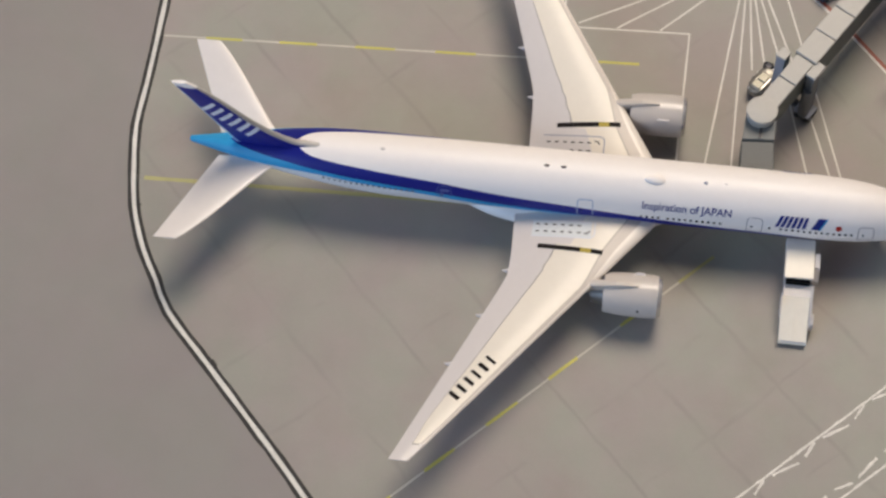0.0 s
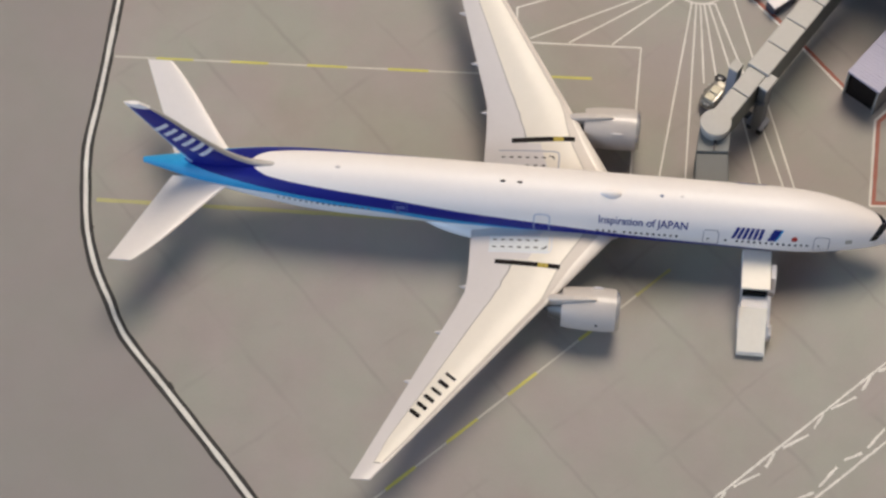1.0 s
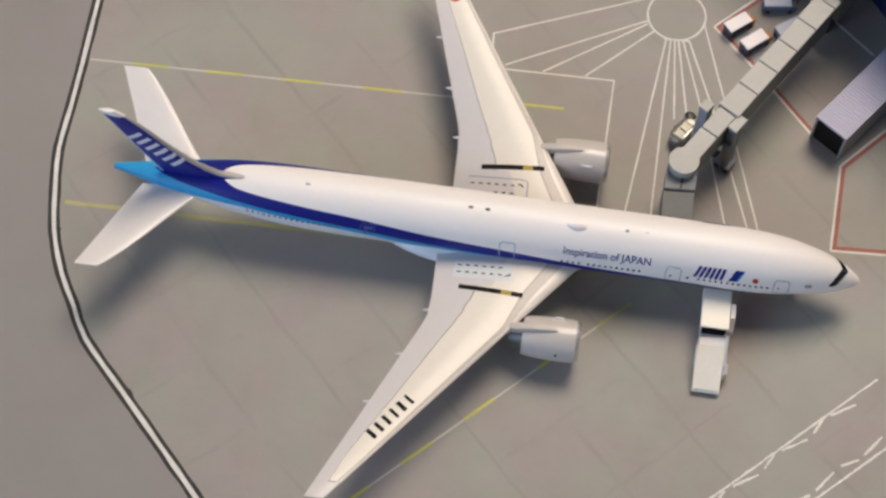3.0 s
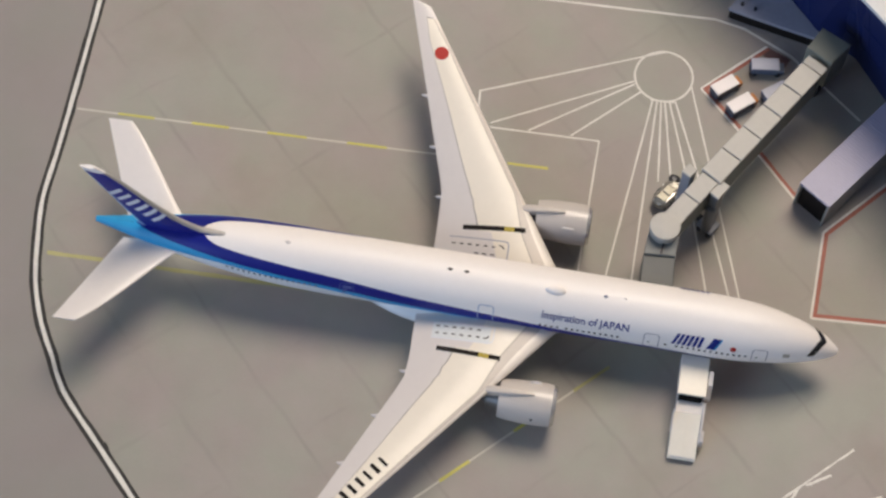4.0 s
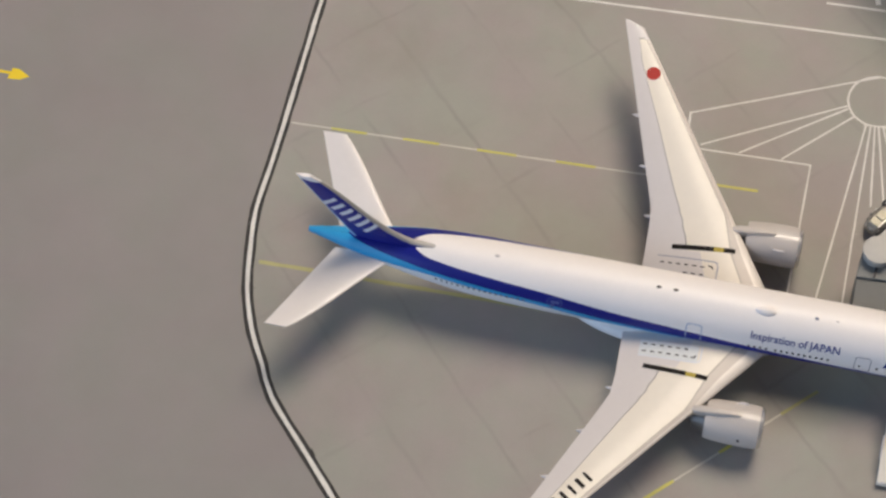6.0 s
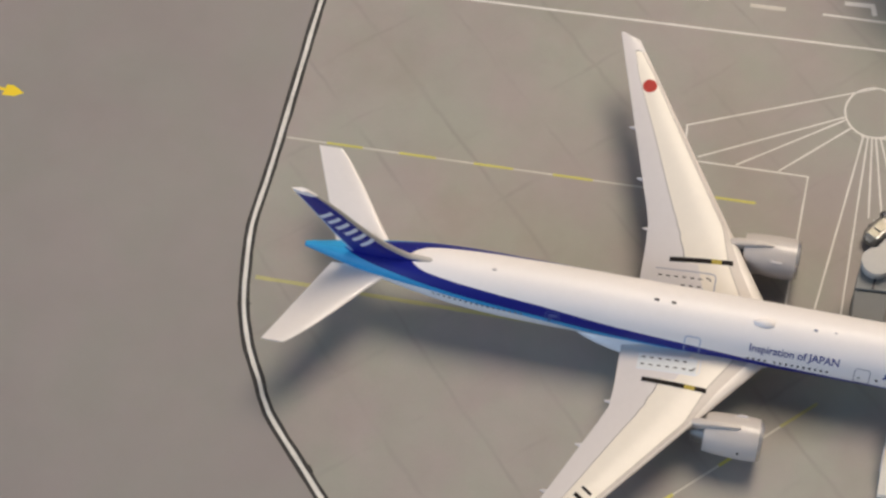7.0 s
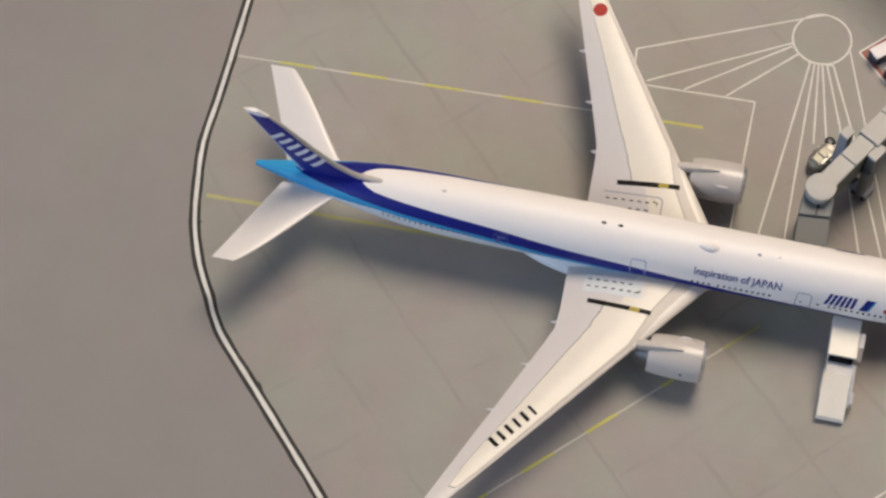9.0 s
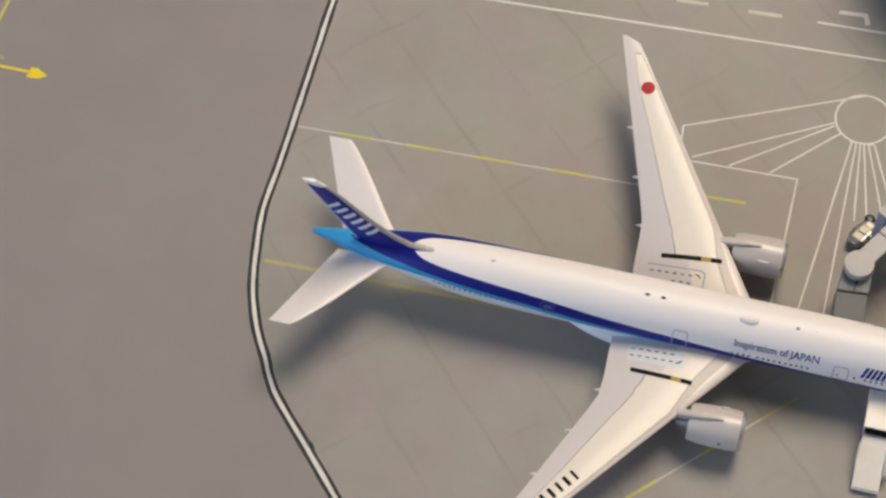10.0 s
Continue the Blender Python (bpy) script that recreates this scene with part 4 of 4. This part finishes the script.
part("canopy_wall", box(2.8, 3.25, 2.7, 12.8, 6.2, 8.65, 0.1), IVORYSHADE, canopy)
# solid black block drawn for the shade inside the canopy mouth
part("canopy_opening_shade", box(-3.05, 2.5, 1.95, 2.65, 6.3, 8.2), VOID, canopy)
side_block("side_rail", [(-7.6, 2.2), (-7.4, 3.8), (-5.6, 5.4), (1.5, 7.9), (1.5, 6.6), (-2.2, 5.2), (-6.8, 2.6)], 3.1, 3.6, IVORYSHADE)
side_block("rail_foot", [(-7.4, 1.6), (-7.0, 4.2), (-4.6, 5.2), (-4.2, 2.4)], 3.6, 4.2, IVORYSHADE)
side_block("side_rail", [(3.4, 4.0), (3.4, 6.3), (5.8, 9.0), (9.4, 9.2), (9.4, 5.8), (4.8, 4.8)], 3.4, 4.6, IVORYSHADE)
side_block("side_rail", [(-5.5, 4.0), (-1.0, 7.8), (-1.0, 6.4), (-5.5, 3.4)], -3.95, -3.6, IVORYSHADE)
for x in (-2.6, 2.6):
    for y in (-8.0, 3.5):
        part("wheel", cylinder((x, y, 0.95), (1, 0, 0), 0.95, 0.9, 16, bevel=0.15), TYRE, stairs, smooth=True)

# ---- boarding bridge ----
bridge = thing("boarding_bridge", (46.6, 21.0, 0), "grey plastic telescoping boarding bridge joined to the airliner", "boarding bridge", -32.0)
# local: y runs along the tunnel to the terminal, x to its right
ROOF = 20.6


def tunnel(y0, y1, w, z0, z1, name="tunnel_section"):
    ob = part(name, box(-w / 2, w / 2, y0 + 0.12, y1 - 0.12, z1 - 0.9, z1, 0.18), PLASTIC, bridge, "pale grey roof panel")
    # green-grey also darkens the tunnel sides, as their side shadow does
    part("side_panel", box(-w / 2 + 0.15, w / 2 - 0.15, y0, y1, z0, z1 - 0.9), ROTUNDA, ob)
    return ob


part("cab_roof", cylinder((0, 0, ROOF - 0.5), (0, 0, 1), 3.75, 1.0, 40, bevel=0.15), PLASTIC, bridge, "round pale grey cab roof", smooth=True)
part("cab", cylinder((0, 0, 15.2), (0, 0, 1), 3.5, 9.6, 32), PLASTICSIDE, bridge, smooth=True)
tunnel(2.0, 10.3, 4.9, 11.0, ROOF - 0.1)
tunnel(10.3, 18.0, 4.9, 11.0, ROOF)
for k in range(5):
    tunnel(18.0 + k * 8.35, 18.0 + (k + 1) * 8.35, 6.0, 10.5, ROOF + 0.5)
# hood to the aircraft door, square to the aircraft
turn = Matrix.Rotation(radians(32), 4, "Z")


def bridge_local(points):
    return [tuple((turn @ Vector((x - 46.6, y - 21.0, 0))).xy) for x, y in points]


part("hood", prism(bridge_local([(43.0, 21), (50.4, 20.4), (50.2, 14.8), (42.5, 14.3)]), 10.5, 17.4, 0.2), PLASTICHOOD, bridge, "grey hood towards the aircraft")
part("bellows", prism(bridge_local([(42.4, 14.2), (50.2, 14.7), (50.6, 6.9), (42.5, 7.0)]), 9.8, 16.6, 0.3), PLASTICDARK, bridge, "dark bellows canopy against the hull")
part("hood_hinge", prism(bridge_local([(46.6, 17.6), (47.1, 17.6), (46.9, 14.8), (46.3, 14.8)]), 17.4, 17.75), DARK, bridge)
# lift columns with their cross beam and wheel truck
col = part("lift_column", box(-6.45, -3.95, 15.0, 17.6, 2.0, 19.45, 0.15), COLUMN, bridge, "blue-grey lift column")
part("column_cap", box(-6.55, -3.85, 14.8, 17.8, 19.4, 20.1, 0.15), PLASTIC, col)
# the right column is coloured as if in the tunnel's shadow
col = part("lift_column", box(2.6, 5.0, 14.6, 17.4, 2.0, 19.6, 0.2), COLUMNSHADED, bridge, "grey lift column, its colour darkened as in the bridge's shadow")
part("column_cap", box(2.4, 5.15, 14.6, 19.4, 19.6, 20.3, 0.15), PLASTIC, col)
part("column_sleeve", cylinder((4.0, 14.6, 8.4), (0, 0, 1), 1.35, 11.6, 20, bevel=0.2), COLUMNSHADED, col, smooth=True)
part("cross_beam", box(-5.0, 4.0, 15.4, 17.2, 8.6, 10.6, 0.15), COLUMN, bridge)
part("truck_beam", box(-5.6, 4.6, 15.4, 17.2, 1.4, 2.6, 0.15), DARK, bridge)
part("wheel_fender", box(1.6, 6.3, 13.6, 17.9, 2.7, 3.3, 0.25), COLUMN, bridge)
for x in (-5.6, -4.2, 2.6, 5.4):
    for y in (16.3,) if x < 0 else (14.9, 16.9):
        part("wheel", cylinder((x, y, 1.4), (1, 0, 0), 1.4, 1.1, 20, bevel=0.2), TYRE, bridge, smooth=True)
# rotunda at the terminal end
part("rotunda", prism(bridge_local([(76.5, 77.6), (79.9, 84.2), (87.6, 80.2), (83.0, 73.6)]), 10.0, 21.6, 0.25), ROTUNDA, bridge, "green-grey rotunda block")
part("pedestal", prism(bridge_local([(79.4, 78.2), (80.8, 81.2), (84.2, 79.6), (82.4, 76.4)]), 0, 10.0), DARK, bridge)
part("end_panel", box(-3.0, 3.0, 59.9, 62.6, ROOF - 0.5, ROOF + 0.35, 0.15), PLASTIC, bridge, "pale tan end panel")

# ---- silver service cart under the bridge ----
cart = thing("service_cart", (47.0, 39.4, 0), "small dull silver service cart with a rounded body, beside the bridge", "service cart", -33)


def egg(rx, ry, rz, z, power=0.8):
    bm = bmesh.new()
    bmesh.ops.create_uvsphere(bm, u_segments=24, v_segments=14, radius=1)
    for v in bm.verts:
        c = Vector([math.copysign(abs(t) ** power, t) for t in v.co])
        v.co = Vector((c.x * rx, c.y * ry, z + c.z * rz))
    return bm


body = part("body", egg(2.45, 4.5, 1.6, 2.3, 0.7), CARTSILVER, cart, "dull silver body", smooth=True)
part("bumper", revolve([(-0.45, 3.0), (-0.2, 3.35), (0.2, 3.35), (0.45, 3.0), (-0.45, 3.0)], (0, 0, 0), 28), CORE, cart, "dark bumper ring", smooth=True).matrix_basis = Matrix.Translation((0, 0, 0.0016)) @ Matrix.Rotation(radians(90), 4, "Y") @ Matrix.Diagonal((1, 1.28, 0.84, 1))
part("window_band", box(-1.75, 1.75, -3.5, 2.2, 3.2, 3.9, 0.5, seg=3), CARTSILVER, cart, "grey window band", smooth=True)
part("roof_panel", box(-1.35, 1.4, -3.1, -0.9, 3.8, 4.25, 0.2), CARTBODY, cart, "champagne roof panel")
part("roof_panel", box(-1.2, 1.35, -0.75, 1.7, 3.8, 4.35, 0.2), CARTBODY, cart, "champagne roof panel")
part("roof_rail", box(1.45, 1.75, -2.8, 1.4, 3.8, 4.2, 0.08), METAL, cart)
part("bonnet", egg(1.5, 1.1, 0.5, 3.3, 0.7), CARTSILVER, cart, smooth=True).matrix_basis = pose(0, 2.9 * MM, 0)
for k in range(14):
    a = 2 * math.pi * (k + 0.3) / 14
    part("trim_stud", egg(0.42, 0.42, 0.3, 3.0, 1.0), METAL if k % 3 == 0 else CORE, cart, smooth=True).matrix_basis = pose(2.35 * MM * math.cos(a), 4.3 * MM * math.sin(a), 0.0)
ring = part("nose_ring", cylinder((-1.3, 4.5, 2.8), (0, 0.4, 1), 1.5, 0.8, 20, bevel=0.2), DARK, cart, smooth=True)
part("nose_hub", cylinder((-1.3, 4.6, 3.2), (0, 0.4, 1), 0.75, 0.5, 16, bevel=0.15), METAL, ring, smooth=True)
for x in (-1.6, 1.6):
    for y in (-2.4, 2.4):
        part("wheel", cylinder((x, y, 0.8), (1, 0, 0), 0.8, 0.7, 16, bevel=0.12), TYRE, cart, smooth=True)


# ---- parked baggage trucks ----
def truck(at, turn_deg, body_mat, cab_mat, roof_mat, label, lx=6.9, ly=3.45):
    t = thing("baggage_truck", at, label, "truck", turn_deg, "trucks in the red parking zone")
    part("chassis", box(-lx / 2 - 0.2, lx / 2 + 1.3, -ly / 2 + 0.3, ly / 2 - 0.3, 0.5, 1.0, 0.1), CARTDARK, t)
    cargo = part("cargo_box", box(-lx / 2, lx / 2, -ly / 2, ly / 2, 0.9, 3.4, 0.15), body_mat, t)
    part("roof", box(-lx / 2 - 0.1, lx / 2 + 0.1, -ly / 2 - 0.1, ly / 2 + 0.1, 3.3, 3.8, 0.2, seg=2), roof_mat, cargo)
    part("cab", box(lx / 2 + 0.25, lx / 2 + 1.7, -ly / 2 + 0.3, ly / 2 - 0.3, 0.9, 2.3, 0.3, seg=2), cab_mat, t)
    for x in (-lx / 2 + 1.2, lx / 2 - 0.2):
        for y in (-ly / 2 + 0.2, ly / 2 - 0.2):
            part("wheel", cylinder((x, y, 0.6), (0, 1, 0), 0.6, 0.5, 14, bevel=0.1), TYRE, t, smooth=True)
    return t


truck((58.3, 74.0, 0), 41, CARTDARK, ORANGE, CARTWHITE, "dark baggage truck with a white roof and orange cab")
truck((63.0, 69.3, 0), 41, CARTDARK, ORANGE, CARTWHITE, "dark baggage truck with a white roof beside the bridge")
truck((68.3, 82.2, 0), 8, CARTBLUE, CARTBLUE, CARTPALE, "blue-grey baggage truck with a pale roof", 7.2, 3.4)
truck((71.8, 74.6, 0), 38, CARTBLUE, CARTDARK, CARTPALE, "blue-grey truck with a pale roof, half under the bridge")

# ---- covered walkway ----
walkway = thing("covered_walkway", (83.3, 41.0, 0), "covered walkway with a corrugated lavender-grey roof and an open dark end", "walkway", -36.0)
WW, WH, WL = 9.5, 11.0, 40.0
part("wall_panel", box(-WW / 2, -WW / 2 + 0.5, 0, WL, 0, WH - 0.6), PLASTICSIDE, walkway)
part("wall_panel", box(WW / 2 - 0.5, WW / 2, 0, WL, 0, WH - 0.6), PLASTICSIDE, walkway)
# black sheet just inside the open end, standing in for the unlit interior
part("dark_interior_panel", box(-WW / 2 + 0.5, WW / 2 - 0.5, 1.0, 1.3, 0, WH - 0.6), BLACK, walkway)
part("roof_deck", box(-WW / 2, WW / 2, 0, WL, WH - 0.6, WH - 0.1), LAVENDER, walkway)
for k in range(int(WL / 0.92)):
    y = 0.1 + k * 0.92
    part("roof_rib", box(-WW / 2 - 0.15, WW / 2 + 0.15, y, y + 0.88, WH - 0.15, WH + 0.03 + 0.03 * (k % 4 == 0), 0.04), LAVENDER, walkway)

# ---- terminal ----
terminal = thing("terminal_building", (95, 87, 0), "navy blue model terminal with a leaning glazed facade and pale roof", "building", -53.4)
# local: x runs along the facade, y away from the apron
# the glazed front leans out a little up to the roof edge
HIGH = 41.0


def front(x, v, out=0.0):
    # below x -35 the front is unseen; its bulge is added to shade the apron
    lean = float(np.interp(x, (-80, -35.4, -1.4, 9.6, 75), (-26.2, -11.6, -10.8, -9.1, -7.2)))
    foot = float(np.interp(x, (-80, -40, -16, -5, 75), (-16.0, -7.5, -6.5, 0, 0)))
    k = out / math.hypot(lean - foot, HIGH)
    return Vector((x, foot + (lean - foot) * v - HIGH * k, HIGH * v + (lean - foot) * k))


bm = bmesh.new()
xs = [-70, -45, -35.4, -16, -5, -1.4, 9.6, 40, 75]
low = [bm.verts.new(front(x, 0)) for x in xs]
top = [bm.verts.new(front(x, 1)) for x in xs]
back = [bm.verts.new((x, 60, z)) for x, z in ((75, 0), (-70, 0), (75, HIGH), (-70, HIGH))]
for i in range(len(xs) - 1):
    bm.faces.new((low[i], low[i + 1], top[i + 1], top[i]))
bm.faces.new(top + [back[2], back[3]])
bm.faces.new(low + [back[0], back[1]])
bm.faces.new((back[0], back[1], back[3], back[2]))
bm.faces.new((low[0], top[0], back[3], back[1]))
bm.faces.new((low[-1], top[-1], back[2], back[0]))
part("wall", bm, NAVY, terminal, "navy blue facade leaning outwards")
for k in range(24):
    for v in range(3):
        c = [(-69.5 + 6 * k + a, 0.02 + 0.325 * v + b) for a, b in ((0, 0), (5.85, 0), (5.85, 0.318), (0, 0.318))]
        bm = bmesh.new()
        a = [bm.verts.new(front(x, y, -0.1)) for x, y in c]
        b = [bm.verts.new(front(x, y, 0.06)) for x, y in c]
        bm.faces.new(b)
        for i in range(4):
            bm.faces.new((a[i], a[(i + 1) % 4], b[(i + 1) % 4], b[i]))
        part("facade_pane", bm, NAVYGLASS, terminal)
edge = [(x, front(x, 1).y - 0.4) for x in xs]
part("roof_edge", prism(edge + [(x, y + 2.4) for x, y in edge[::-1]], HIGH, HIGH + 1.2, 0.2), ROOFWHITE, terminal, "pale roof edge")
part("roof", prism([(x, y + 2.4) for x, y in edge] + [(75.5, 60), (-70.5, 60)], HIGH, HIGH + 0.8), ROOFWHITE, terminal, "pale roof")

# ---- low annex in front of the terminal ----
annex = thing("terminal_annex", (68.3, 100.4, 0), "low blue-grey annex with a dark band under its roof", "building")
outline = [(-11.6, -3.0), (-6.0, -4.4), (12.6, -8.6), (13.6, -6.8), (4.0, 4.0), (-2.0, 7.5), (-9.0, 1.5)]
part("wall", prism([(x * 0.95, y * 0.95) for x, y in outline], 0, 3.6), BLACK, annex, "dark wall band")
part("roof", prism(outline, 3.6, 4.6, 0.3), ANNEX, annex, "blue-grey roof slab")
part("vent", cylinder((-8.0, -1.2, 5.0), (0, 0, 1), 0.45, 0.9, 16), DARK, annex)
part("vent", cylinder((-4.4, -2.2, 5.0), (0, 0, 1), 0.45, 0.9, 16), DARK, annex)
